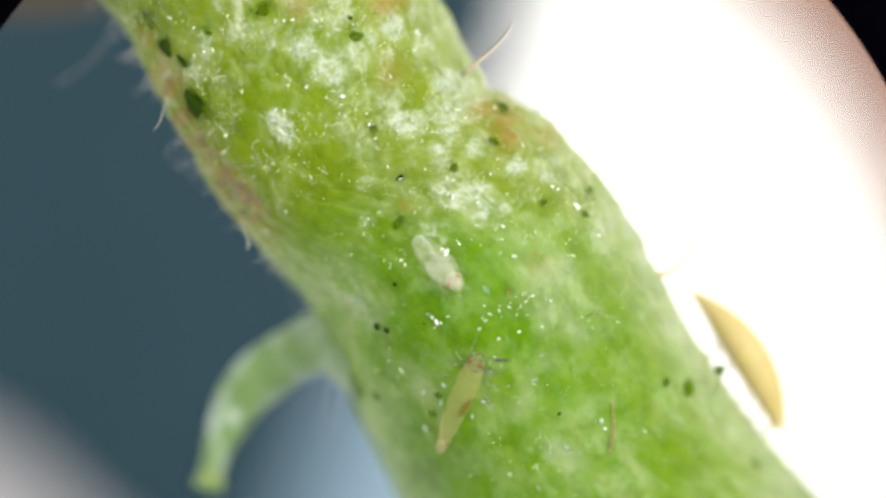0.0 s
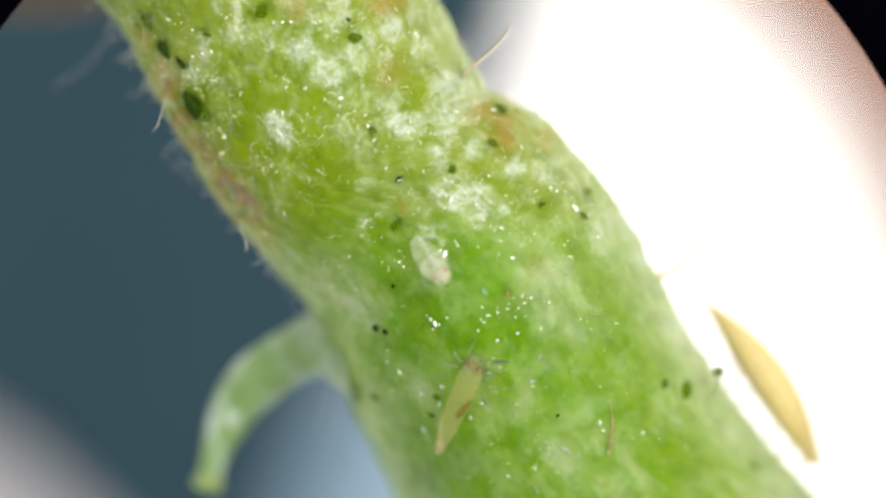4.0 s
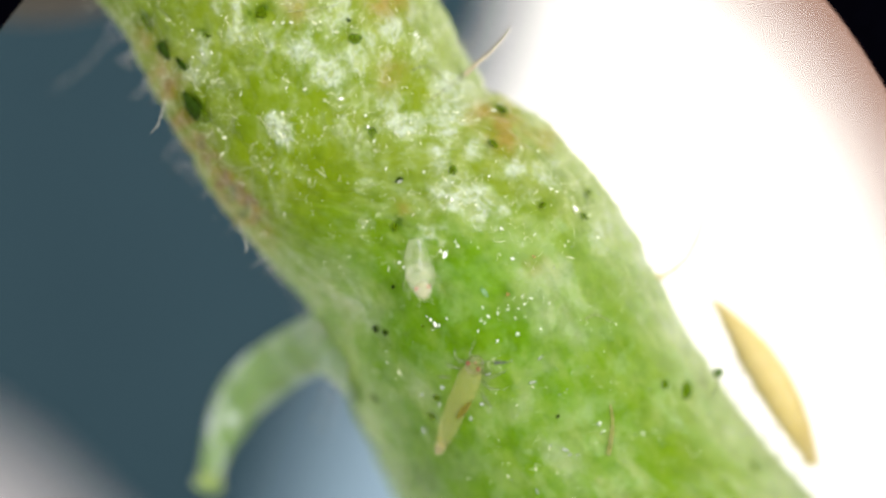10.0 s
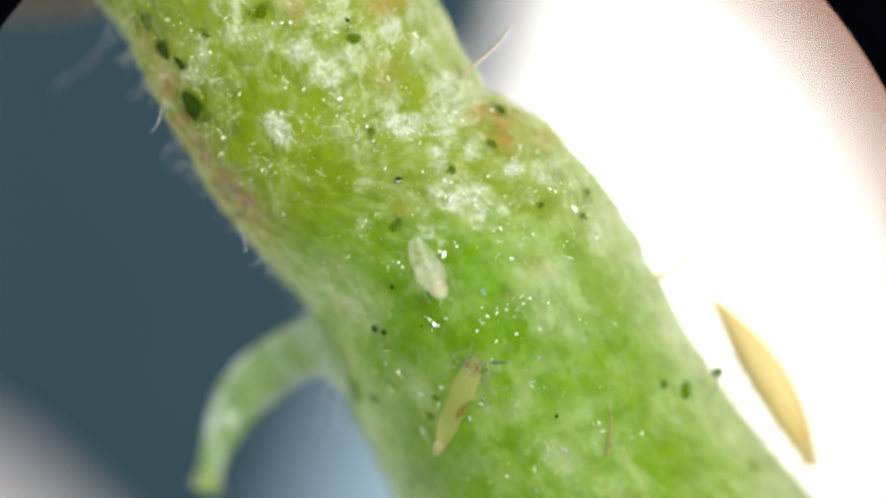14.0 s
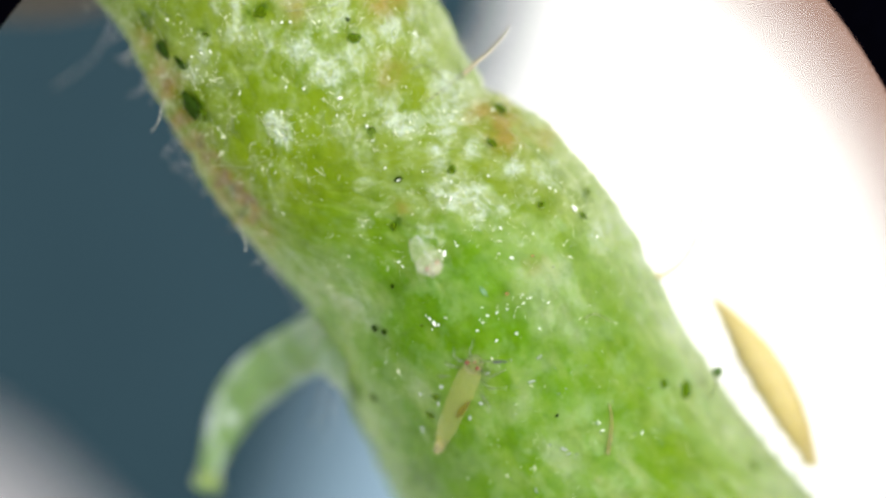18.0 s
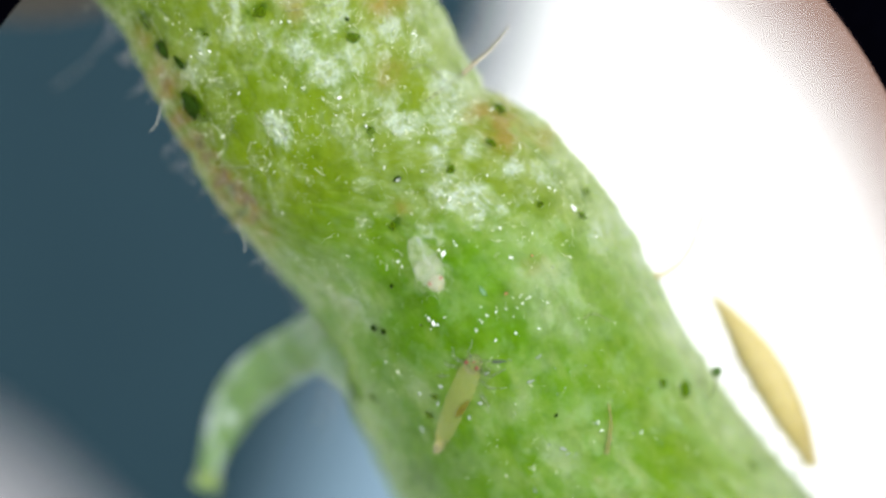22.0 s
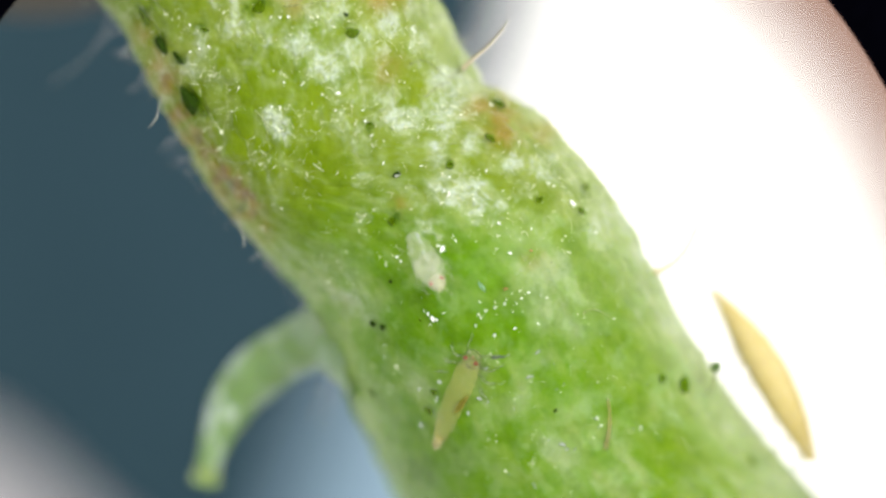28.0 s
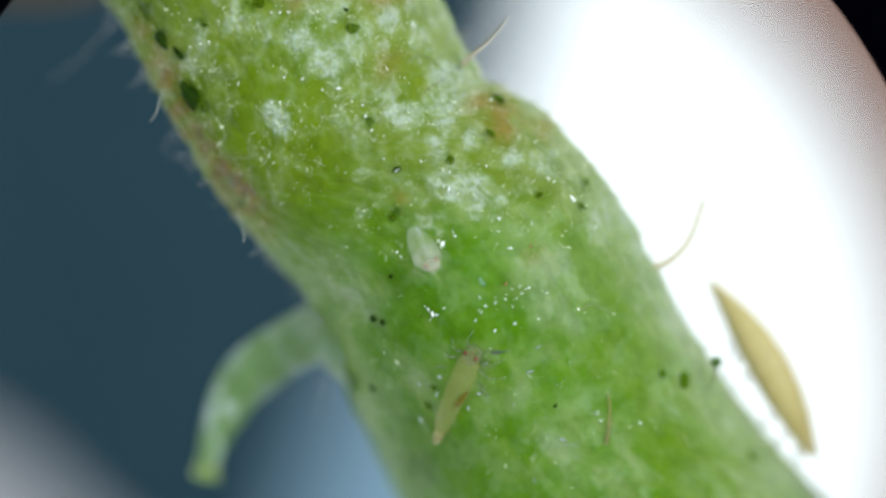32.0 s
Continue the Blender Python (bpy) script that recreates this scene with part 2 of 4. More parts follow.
def grid_mesh(name, points, closed=True, caps=True):
    """A mesh from an array of rings (rings, points, 3) in metres."""
    a, b = points.shape[:2]
    i, j = np.meshgrid(np.arange(a - 1), np.arange(b if closed else b - 1), indexing="ij")
    k = (j + 1) % b
    quads = np.stack([i * b + j, i * b + k, (i + 1) * b + k, (i + 1) * b + j], -1).reshape(-1, 4)
    verts = points.reshape(-1, 3)
    loops = quads.reshape(-1)
    starts, totals = np.arange(len(quads)) * 4, np.full(len(quads), 4)
    if closed and caps:
        tips = np.array([points[0].mean(0), points[-1].mean(0)])
        n, j = len(verts), np.arange(b)
        k = (j + 1) % b
        tri = np.concatenate([np.stack([np.full(b, n), k, j], -1),
                              np.stack([np.full(b, n + 1), (a - 1) * b + j, (a - 1) * b + k], -1)])
        verts = np.concatenate([verts, tips])
        starts = np.concatenate([starts, len(loops) + np.arange(2 * b) * 3])
        totals = np.concatenate([totals, np.full(2 * b, 3)])
        loops = np.concatenate([loops, tri.reshape(-1)])
    me = bpy.data.meshes.new(name)
    me.vertices.add(len(verts))
    me.vertices.foreach_set("co", verts.astype(np.float32).reshape(-1))
    me.loops.add(len(loops))
    me.loops.foreach_set("vertex_index", loops.astype(np.int32))
    me.polygons.add(len(starts))
    me.polygons.foreach_set("loop_start", starts.astype(np.int32))
    me.polygons.foreach_set("use_smooth", np.ones(len(starts), bool))
    me.update(calc_edges=True)
    me.validate()
    return me


def pigment(me, name, values):
    a = me.attributes.new(name, "FLOAT", "POINT")
    full = np.zeros(len(me.vertices), np.float32)
    full[:values.size] = values.reshape(-1)
    a.data.foreach_set("value", full)


def put(name, me, mat, parent=None, label="", m=None):
    me.materials.append(mat)
    ob = new(name, me)
    if parent:
        ob.parent = parent
    if m is not None:
        ob.matrix_basis = m
    return tagged(ob, label) if label else ob


def smooth_line(points, n):
    """n points on a Catmull-Rom curve through a few."""
    p = np.array([2 * np.array(points[0]) - np.array(points[1]), *points, 2 * np.array(points[-1]) - np.array(points[-2])], float)
    t = np.linspace(0, len(points) - 1 - 1e-6, n)
    i = t.astype(int)
    f = (t - i)[:, None]
    a, b, c, d = p[i], p[i + 1], p[i + 2], p[i + 3]
    return 0.5 * (2 * b + (c - a) * f + (2 * a - 5 * b + 4 * c - d) * f ** 2 + (3 * b - a - 3 * c + d) * f ** 3)


def tube(name, line, radii, sides=8, flat=1.0):
    """A tube along a line (n, 3) in metres with a radius (metres) at each point; flat squeezes it in height."""
    tangent = np.gradient(line, axis=0)
    tangent /= np.linalg.norm(tangent, axis=1)[:, None] + 1e-20
    side = np.cross(tangent, (0, 0, 1.0))
    weak = np.linalg.norm(side, axis=1) < 1e-3
    side[weak] = (1, 0, 0)
    side /= np.linalg.norm(side, axis=1)[:, None]
    up = np.cross(side, tangent)
    a = np.linspace(0, 2 * np.pi, sides, endpoint=False)
    r = np.asarray(radii)[:, None, None]
    pts = line[:, None, :] + r * (np.cos(a)[None, :, None] * side[:, None, :] + flat * np.sin(a)[None, :, None] * up[:, None, :])
    return grid_mesh(name, pts)


def body(name, length, knots, flat=0.8, rings=40, sides=28, grooves=0, depth=0.06, bend=0.0, seed=3):
    """A soft body along local x: knots give (share of length, half width) in divisions; grooves are its body rings."""
    t = np.sin(np.linspace(-np.pi / 2, np.pi / 2, rings)) * 0.5 + 0.5
    w = np.interp(t, *zip(*knots))
    ker = np.ones(3) / 3
    w[1:-1] = np.convolve(w, ker, "same")[1:-1]
    if grooves:
        w = w * (1 - depth * (0.5 + 0.5 * np.cos(2 * np.pi * grooves * t)) ** 3)
    a = np.linspace(0, 2 * np.pi, sides, endpoint=False)
    lump = 1 + 0.05 * (fractal(t[:, None] * 9, np.cos(a)[None] * 2 + 4, 1.3, seed) - 0.5)
    y = w[:, None] * np.cos(a) * lump + bend * ((t - 0.5) ** 2)[:, None]
    z = w[:, None] * np.sin(a) * flat * lump
    x = np.repeat((t * length)[:, None], sides, 1)
    return grid_mesh(name, np.stack([x, y, z], -1) * U)


def blob(name, rx, ry, rz, seed=1, rough=0.12, rings=9, sides=14):
    a = np.linspace(0.06, np.pi - 0.06, rings)
    b = np.linspace(0, 2 * np.pi, sides, endpoint=False)
    k = 1 + rough * (fractal(a[:, None] * 3 + seed, np.cos(b)[None] * 2 + 5 + np.sin(b)[None], 1.1, seed) - 0.5) * 2
    x = -np.cos(a)[:, None] * rx * k
    y = np.sin(a)[:, None] * np.cos(b) * ry * k
    z = np.sin(a)[:, None] * np.sin(b) * rz * k
    return grid_mesh(name, np.stack([x, y, z], -1) * U)


# ---- the stage: white plate, dark slate card on it, and the black field stop of the eyepiece ----
def sheet_mesh(name, outline, low, high):
    """A flat piece with the given outline (u, v at the plate), from height low to high, with a small bevel."""
    bm = bmesh.new()
    c = np.mean(outline, axis=0)
    rings = []
    for inset, h in ((1.0, low), (1.0, high - 12), (0.995, high)):
        rings.append([bm.verts.new(stage(*(c + (np.array(p) - c) * inset), h)) for p in outline])
    n = len(outline)
    for a, b in zip(rings, rings[1:]):
        for i in range(n):
            bm.faces.new((a[i], a[(i + 1) % n], b[(i + 1) % n], b[i]))
    bm.faces.new(rings[-1])
    bm.faces.new(rings[0][::-1])
    bmesh.ops.recalc_face_normals(bm, faces=bm.faces)
    me = bpy.data.meshes.new(name)
    bm.to_mesh(me)
    bm.free()
    return me


def build_stage():
    square = [(784 + 24000 * a, 441 + 24000 * b) for a, b in ((-1, -1), (1, -1), (1, 1), (-1, 1))]
    plate = put("stage_plate", sheet_mesh("stage_plate", square, PLATE - 600, PLATE), WHITE_PLATE)
    tagged(plate, "white matte microscope stage plate under the stem", "stage plate", kind="structure")
    # added ring whose colour imitates the vignette at the field's margin
    rings = [[stage(700 + q * math.cos(k * math.pi / 60), 700 + q * math.sin(k * math.pi / 60), h) for k in range(120)]
             for q, h in ((895, PLATE + 1), (901, PLATE + 24), (1330, PLATE + 24), (1336, PLATE + 1))]
    rim = put("vignette_ring", grid_mesh("vignette_ring", np.array(rings), caps=False), VIGNETTE)
    tagged(rim, "pinkish-brown ring added on the white stage plate to imitate the vignette", "rim ring")
    edge = smooth_line([(-900, -900, 0), (300, -1000, 0), (950, -500, 0), (962, 0, 0), (866, 260, 0), (685, 560, 0), (565, 820, 0),
                        (460, 1110, 0), (310, 1080, 0), (160, 975, 0), (-20, 815, 0), (-400, 600, 0), (-1000, 0, 0), (-900, -900, 0)], 90)[:-1, :2]
    leaf = smooth_line([(420, 640, 0), (640, 460, 0), (1000, 420, 0), (1120, 800, 0), (1000, 1300, 0), (600, 1350, 0), (420, 1000, 0), (420, 640, 0)], 60)[:-1, :2]
    blue = put("blue_card", sheet_mesh("blue_card", [tuple(p) for p in leaf], PLATE, PLATE + 30), BLUE_CARD)
    tagged(blue, "light blue matte card half under the dark card", "card")
    under = smooth_line([(-1100, 100, 0), (-300, 480, 0), (150, 850, 0), (420, 1080, 0), (350, 1500, 0), (-300, 1500, 0), (-1000, 1000, 0), (-1100, 100, 0)], 60)[:-1, :2]
    grey = put("grey_card", sheet_mesh("grey_card", [tuple(p) for p in under], PLATE, PLATE + 29), LILAC)
    tagged(grey, "lilac-grey matte card half under the dark card", "card")
    card = put("contrast_card", sheet_mesh("contrast_card", [tuple(p) for p in edge], PLATE + 31, PLATE + 70), SLATE)
    tagged(card, "dark slate-blue matte card lying on the white plate", "card")


def build_field_stop():
    a = np.linspace(0, 2 * np.pi, 180, endpoint=False)
    rings = []
    for r, h in ((926, 318), (930, 324), (1040, 324), (1040, 312), (930, 312), (926, 318)):
        rings.append([stage(751 + r * math.cos(t), 597 + r * math.sin(t), h) for t in a])
    ob = put("field_stop", grid_mesh("field_stop", np.array(rings), caps=False), BLACK)
    tagged(ob, "black anodised metal ring that bounds the microscope field", "metal ring")


# ---- the stem ----
ALONG, ACROSS = np.array((0.53, 0.848)), np.array((0.848, -0.53))
LEFT = ((-2000, -330), (-800, -300), (-620, -278), (-475, -286), (-330, -295), (-200, -283), (-43, -257), (24, -262), (110, -280),
        (297, -306), (460, -326), (800, -340), (8000, -360))
RIGHT = ((-2000, 300), (-800, 262), (-510, 243), (-330, 223), (-205, 212), (-160, 245), (-105, 275), (-53, 288), (34, 302), (174, 304),
         (330, 293), (460, 295), (596, 312), (716, 333), (830, 345), (8000, 370))
AXIS = np.arange(-2000, 8001, 4.0)


def eased(knots, width=9):
    y = np.interp(AXIS, *zip(*knots))
    k = np.hanning(width + 2)[1:-1]
    return np.convolve(np.pad(y, width // 2, mode="edge"), k / k.sum(), "valid")


SIDE_L, SIDE_R = eased(LEFT), eased(RIGHT)


def sag(s):
    """Height of the stem's axis: level above, sinking towards the lower end."""
    return -0.55 * np.maximum(0, s - 60) ** 2 / (np.maximum(0, s - 60) + 260)


def lean(s, q):
    """How far the skin drops towards the side of the shoot, for a place along the axis and across it (-1 to 1)."""
    return -240 * step(-450, 330, s) * (1 - np.sqrt(np.maximum(0, 1 - np.minimum(q, 0) ** 2)))


def stem_at(s):
    l, r = np.interp(s, AXIS, SIDE_L), np.interp(s, AXIS, SIDE_R)
    return (l + r) / 2, (r - l) / 2


def surface(u, v):
    """Height of the stem's upper side over the stage reading (u, v)."""
    h = 0.0
    for _ in range(3):
        k = 1 - h / EYE
        p = np.array(((u - 784) * k, (v - 441) * k))
        c, r = stem_at(p @ ALONG)
        q = (p @ ACROSS - c) / r
        h = 0.98 * r * math.sqrt(max(0.0, 1 - q * q)) + 1 + float(sag(p @ ALONG)) + float(lean(p @ ALONG, q))
    return h


def on_stem(u, v, lift=0.0):
    return stage(u, v, surface(u, v) + lift)


def spots(u, v, places):
    """Soft ragged patches: (u, v, radius, weight)."""
    total = np.zeros(u.shape)
    wide = [50 * (fractal(u + 300, v + 200, 46, k, 4, 0.5) - 0.5) for k in (141, 151)]
    tight = [26 * (fractal(u + 300, v + 200, 16, k, 3, 0.6) - 0.5) for k in (161, 171)]
    for a, b, r, w in places:
        du, dv = wide if r > 23 else tight
        total = np.maximum(total, w * np.exp(-((u + du - a) ** 2 + (v + dv - b) ** 2) / (r * r)))
    return total


LUSH = ((565, 400, 95, 1), (590, 300, 75, 1), (650, 460, 60, .8), (470, 178, 36, 1), (345, 25, 40, .9), (480, 25, 36, .9), (625, 72, 32, 1), (435, 240, 38, .9),
        (700, 300, 80, .85), (850, 490, 75, 1), (890, 575, 85, .9), (715, 560, 80, .9), (700, 140, 34, .7), (800, 105, 34, .8), (560, 280, 30, 1),
        (545, 95, 22, .8), (730, 100, 26, .6), (865, 320, 30, .9), (1105, 725, 32, .9), (575, 190, 40, .7), (655, 205, 26, .8), (250, 90, 40, .8), (395, 120, 34, .6), (310, 60, 30, .5))
GREEN_BELOW = ((1075, 500, 26, .8), (1100, 570, 40, .8), (1050, 610, 60, .7), (960, 700, 50, .8), (1170, 780, 45, .8), (930, 780, 70, .7), (1210, 830, 55, .7),
               (990, 620, 40, .7), (715, 790, 60, .8), (680, 710, 50, .6), (700, 640, 60, .7), (790, 830, 80, .9), (870, 690, 40, .6), (1010, 470, 26, .6), (1050, 690, 40, .6), (760, 620, 50, .8))
MILKY = ((935, 440, 50, .7), (985, 490, 60, .8), (1070, 430, 60, .8), (1030, 555, 60, .7), (965, 560, 40, .6), (1140, 490, 50, .8), (1185, 580, 50, .8),
         (1000, 310, 40, .6), (1235, 640, 44, .8), (1290, 760, 60, .9), (1190, 710, 46, .5), (1015, 725, 40, .6), (930, 725, 34, .6), (1000, 795, 44, .8),
         (1065, 775, 40, .6), (958, 640, 26, .7), (1345, 845, 50, .6), (600, 525, 56, .65), (640, 565, 40, .8))
MILKY_LOW = ((570, 495, 44, .45), (815, 825, 30, .6), (1015, 840, 40, .6), (740, 690, 36, .5), (1120, 650, 40, .4), (900, 850, 30, .4),
             (1090, 840, 40, .5), (1260, 840, 50, .5), (500, 455, 30, .4), (860, 740, 26, .5))
SCARS_ABOVE = ((726, 27, 26, 0.6), (590, 45, 42, 0.9), (690, 60, 30, 0.7), (640, 62, 30, 0.7), (744, 80, 30, 0.75), (440, 90, 30, 0.45), (535, 98, 40, 0.95),
               (626, 109, 28, 0.7), (335, 118, 26, 0.4), (572, 136, 44, 1), (790, 150, 34, 0.7), (400, 160, 36, 0.45), (785, 205, 46, 0.95), (385, 215, 26, 0.35),
               (726, 228, 34, 0.8), (499, 238, 32, 1), (845, 263, 30, 0.7), (772, 272, 30, 0.7), (908, 300, 36, 0.75))
SCARS_BELOW = ((972, 300, 36, 0.6), (470, 300, 24, 0.5), (653, 325, 26, 0.55), (425, 330, 26, 0.6), (1010, 330, 30, 0.5), (790, 350, 24, 0.8), (930, 350, 34, 0.6),
               (838, 362, 48, 1), (500, 375, 24, 0.3), (885, 385, 36, 0.6), (935, 400, 26, 0.35), (1120, 400, 40, 0.6), (650, 400, 26, 0.5), (760, 415, 30, 0.8),
               (1060, 420, 60, 0.5), (1165, 470, 40, 0.5), (575, 500, 34, 0.5), (620, 550, 44, 0.5), (1040, 560, 50, 0.2), (655, 590, 26, 0.35))
SCARS = SCARS_ABOVE + SCARS_BELOW
BROWN = ((895, 228, 34, .75), (850, 205, 26, .6), (925, 240, 26, .5), (300, 160, 22, .7), (350, 262, 20, .7), (408, 340, 22, 1), (398, 318, 16, .8), (438, 383, 20, .8),
         (690, 132, 26, .3), (690, 4, 30, .6), (530, 18, 24, .35), (714, 372, 16, .35), (945, 470, 22, .2), (970, 250, 26, .3), (380, 305, 14, .5),
         (470, 420, 22, .35), (285, 130, 24, .6), (320, 215, 18, .6), (255, 75, 20, .4), (365, 285, 16, .7), (425, 360, 18, .9))
DUSK = ((302, 152, 16, .5), (326, 215, 14, .55), (352, 262, 16, .6), (368, 290, 16, .6), (398, 322, 18, .9), (416, 345, 20, 1), (432, 368, 18, .9), (456, 392, 16, .5))
DEEP_ABOVE = ((470, 22, 16, 0.7), (452, 36, 10, 0.7), (255, 42, 18, 0.7), (628, 60, 16, 0.6), (365, 62, 18, 0.5), (290, 92, 18, 0.9), (322, 118, 14, 0.8),
              (860, 160, 14, 0.3), (340, 190, 22, 1), (885, 195, 20, 0.7), (655, 234, 14, 0.5), (868, 256, 16, 0.6), (350, 262, 12, 0.5), (560, 278, 16, 0.4))
DEEP_BELOW = ((803, 302, 12, 0.6), (708, 318, 12, 0.5), (1038, 345, 12, 0.6), (408, 345, 18, 0.8), (960, 364, 10, 0.6), (432, 378, 16, 0.7), (1035, 383, 10, 0.5),
              (700, 400, 14, 0.8), (985, 582, 12, 0.4), (610, 602, 12, 0.4), (1177, 680, 10, 0.5), (770, 706, 14, 0.5), (1105, 725, 18, 0.35), (762, 737, 14, 0.5),
              (745, 842, 62, 0.5))
DEEP = DEEP_ABOVE + DEEP_BELOW


def build_stem():
    stem = tagged(new("plant_stem"), "bright green plant stem with pale feeding scars and fine hairs", "plant stem")
    s = np.concatenate([np.arange(-1900, -800, 24.0), np.arange(-800, 870, 2.2), np.arange(870, 7600, 45.0)])
    a = np.concatenate([np.linspace(-0.16, np.pi + 0.16, 420), np.linspace(np.pi + 0.24, 2 * np.pi - 0.24, 34)])
    c, r = stem_at(s)
    # the axis runs level under the objective, then bends down to the plate
    dip = 1.40 * step(950, 2300, s)
    ds = np.gradient(s)
    along = np.cumsum(np.cos(dip) * ds)
    along += s[60] - along[60]
    height = -np.cumsum(np.sin(dip) * ds)
    height = height + sag(np.minimum(s, 1200))
    keep = height > PLATE + 2
    s, c, r, dip, along, height = (x[keep] for x in (s, c, r, dip, along, height))
    S, A = np.meshgrid(s, a, indexing="ij")
    W = c[:, None] + r[:, None] * np.cos(A)
    arc = r[:, None] * A
    pu, pv = 784 + S * ALONG[0] + W * ACROSS[0], 441 + S * ALONG[1] + W * ACROSS[1]
    # pigments
    upper = step(80, -190, S - 0.40 * W)
    low = 1 - upper
    wob = 36 * (fractal(S, arc, 60, 11) - 0.5)
    f1, f2, val = cells(S + wob, arc + wob, 54, 5)
    wall = 1 - step(0.02, 0.36, f2 - f1)
    big = fractal(S, arc, 130, 21, 4)
    mid = fractal(S, arc, 34, 31, 4, 0.6)
    fine = fractal(S, arc, 9, 41, 3, 0.7)
    streak = fractal(S * 0.30, arc, 30, 51, 4)
    cloud = fractal(S * 0.65, arc, 44, 181, 4, 0.55)
    speckle = fractal(S * 0.7, arc, 20, 231, 3, 0.6)
    h1, _, val3 = cells(S * 0.7 + 0.4 * wob, arc + 0.4 * wob, 22, 15)
    fleck = (1 - step(0.05, 0.46, h1)) * step(0.60, 0.85, val3)
    lush, scar = spots(pu, pv, LUSH), spots(pu, pv, SCARS)
    green, milky = spots(pu, pv, GREEN_BELOW), spots(pu, pv, MILKY + MILKY_LOW)
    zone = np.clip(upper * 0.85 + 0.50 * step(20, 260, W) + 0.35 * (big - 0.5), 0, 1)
    torn = step(0.26, 0.80, scar * (0.10 + 0.8 * fractal(S, arc, 60, 121, 4, 0.6) + 0.9 * fractal(S, arc, 18, 251, 3, 0.6)))
    pale = upper * (1 - 0.92 * lush) * (0.02 + 0.34 * wall * step(0.35, 0.65, mid) + 0.40 * step(0.42, 0.64, big) + 0.30 * step(-60, 120, W) * step(0.38, 0.58, mid) + 0.30 * step(0.47, 0.62, speckle))
    pale = pale + 0.5 * torn + low * (1 - 0.75 * np.maximum(green, lush)) * (0.36 * milky * (0.4 + 1.0 * cloud) + 0.26 * step(0.44, 0.70, cloud) + 0.18 * step(0.50, 0.74, streak) + 0.20 * step(0.50, 0.70, speckle))
    # brightness of the lamp-facing right edge, painted into pale, sheen and frost
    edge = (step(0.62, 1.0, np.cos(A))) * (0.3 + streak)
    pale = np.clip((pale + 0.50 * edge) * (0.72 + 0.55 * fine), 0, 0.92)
    # sheen: pale milky blotches, with wet gloss painted in as colour
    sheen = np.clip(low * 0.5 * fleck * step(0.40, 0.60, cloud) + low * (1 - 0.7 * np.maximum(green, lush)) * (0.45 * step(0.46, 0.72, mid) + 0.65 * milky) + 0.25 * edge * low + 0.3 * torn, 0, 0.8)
    crisp = step(0.42, 0.62, 0.5 * mid + 0.5 * fractal(S, arc, 12, 91, 3, 0.7))
    curl = 14 * (fractal(S, arc, 22, 211, 3) - 0.5)
    ridge = step(0.62, 0.95, 1 - np.abs(2 * fractal(S + curl, arc - curl, 13, 221, 2, 0.45) - 1))
    web = upper * (1 - 0.95 * lush) * (0.44 * step(0.44, 0.62, big) + 0.20 * wall) * step(0.34, 0.60, mid)
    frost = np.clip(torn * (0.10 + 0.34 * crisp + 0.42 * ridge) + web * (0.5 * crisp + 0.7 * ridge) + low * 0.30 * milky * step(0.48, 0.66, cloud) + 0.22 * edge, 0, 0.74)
    halo = spots(pu, pv, [(a, b, 1.7 * r, w) for a, b, r, w in DEEP])
    frost, pale = frost * (1 - 0.9 * halo), pale * (1 - 0.75 * halo)
    blot = step(0.20, 0.90, spots(pu, pv, DEEP) * (0.45 + 1.1 * fractal(S, arc, 14, 131, 3, 0.7)))
    deep = np.clip(0.80 * blot + 0.07 * lush * step(0.5, 0.75, big) + 0.17 * green * step(0.40, 0.66, mid) + 0.16 * low * step(0.52, 0.72, fractal(S * 0.6, arc, 26, 241, 3, 0.6)) + 0.15 * upper * step(0.3, 0.9, val) * (1 - wall) * (1 - frost), 0, 1)
    brown = spots(pu, pv, BROWN)
    blush = np.clip(1.3 * brown * step(0.14, 0.58, mid), 0, 0.68)
    dusk = np.clip(1.2 * spots(pu, pv, DUSK) * step(0.25, 0.60, fractal(S, arc, 20, 261, 3, 0.6)), 0, 0.75)
    frost = frost * (1 - 0.7 * blush) * (1 - 0.6 * dusk)
    damp = np.clip(0.14 + 0.9 * step(0.38, 0.58, fractal(S, arc, 46, 77, 3)) * (0.25 + 0.75 * upper) + 0.5 * torn, 0, 1)
    # relief
    dome = step(0.0, 0.45, f2 - f1)
    d = upper * (1 - 0.8 * lush) * (3.0 * dome * (0.5 + val) + 3 * (mid - 0.5)) + low * 1.0 * (streak - 0.5)
    d = d + 14 * (big - 0.5) + 3 * (mid - 0.5) * (0.3 + upper) + 3.0 * (fine - 0.5) * (0.10 + frost) - 4 * spots(pu, pv, DEEP) + frost * upper * (4 * (fractal(S, arc, 7, 95, 2, 0.8) - 0.4) + 4 * ridge)
    d = d + 13 * (mid - 0.5) * step(0.72, 1.0, np.abs(np.cos(A)))
    d = d * np.clip((s[:, None] + 1900) / 200, 0, 1)
    rr = r[:, None] + d - 4
    x2 = along[:, None] + 0.98 * rr * np.sin(A) * np.sin(dip)[:, None]
    w2 = c[:, None] + rr * np.cos(A)
    z2 = height[:, None] + 0.98 * rr * np.sin(A) * np.cos(dip)[:, None]
    drop = lean(S, np.cos(A)) * step(2300, 1200, S)
    z2 = z2 + drop
    k = 1 - (sag(np.minimum(s, 1200))[:, None] + drop) / EYE
    x2, w2 = x2 * k, w2 * k
    pts = np.stack([x2 * ALONG[0] + w2 * ACROSS[0], -(x2 * ALONG[1] + w2 * ACROSS[1]), z2], -1) * U
    me = grid_mesh("skin", pts)
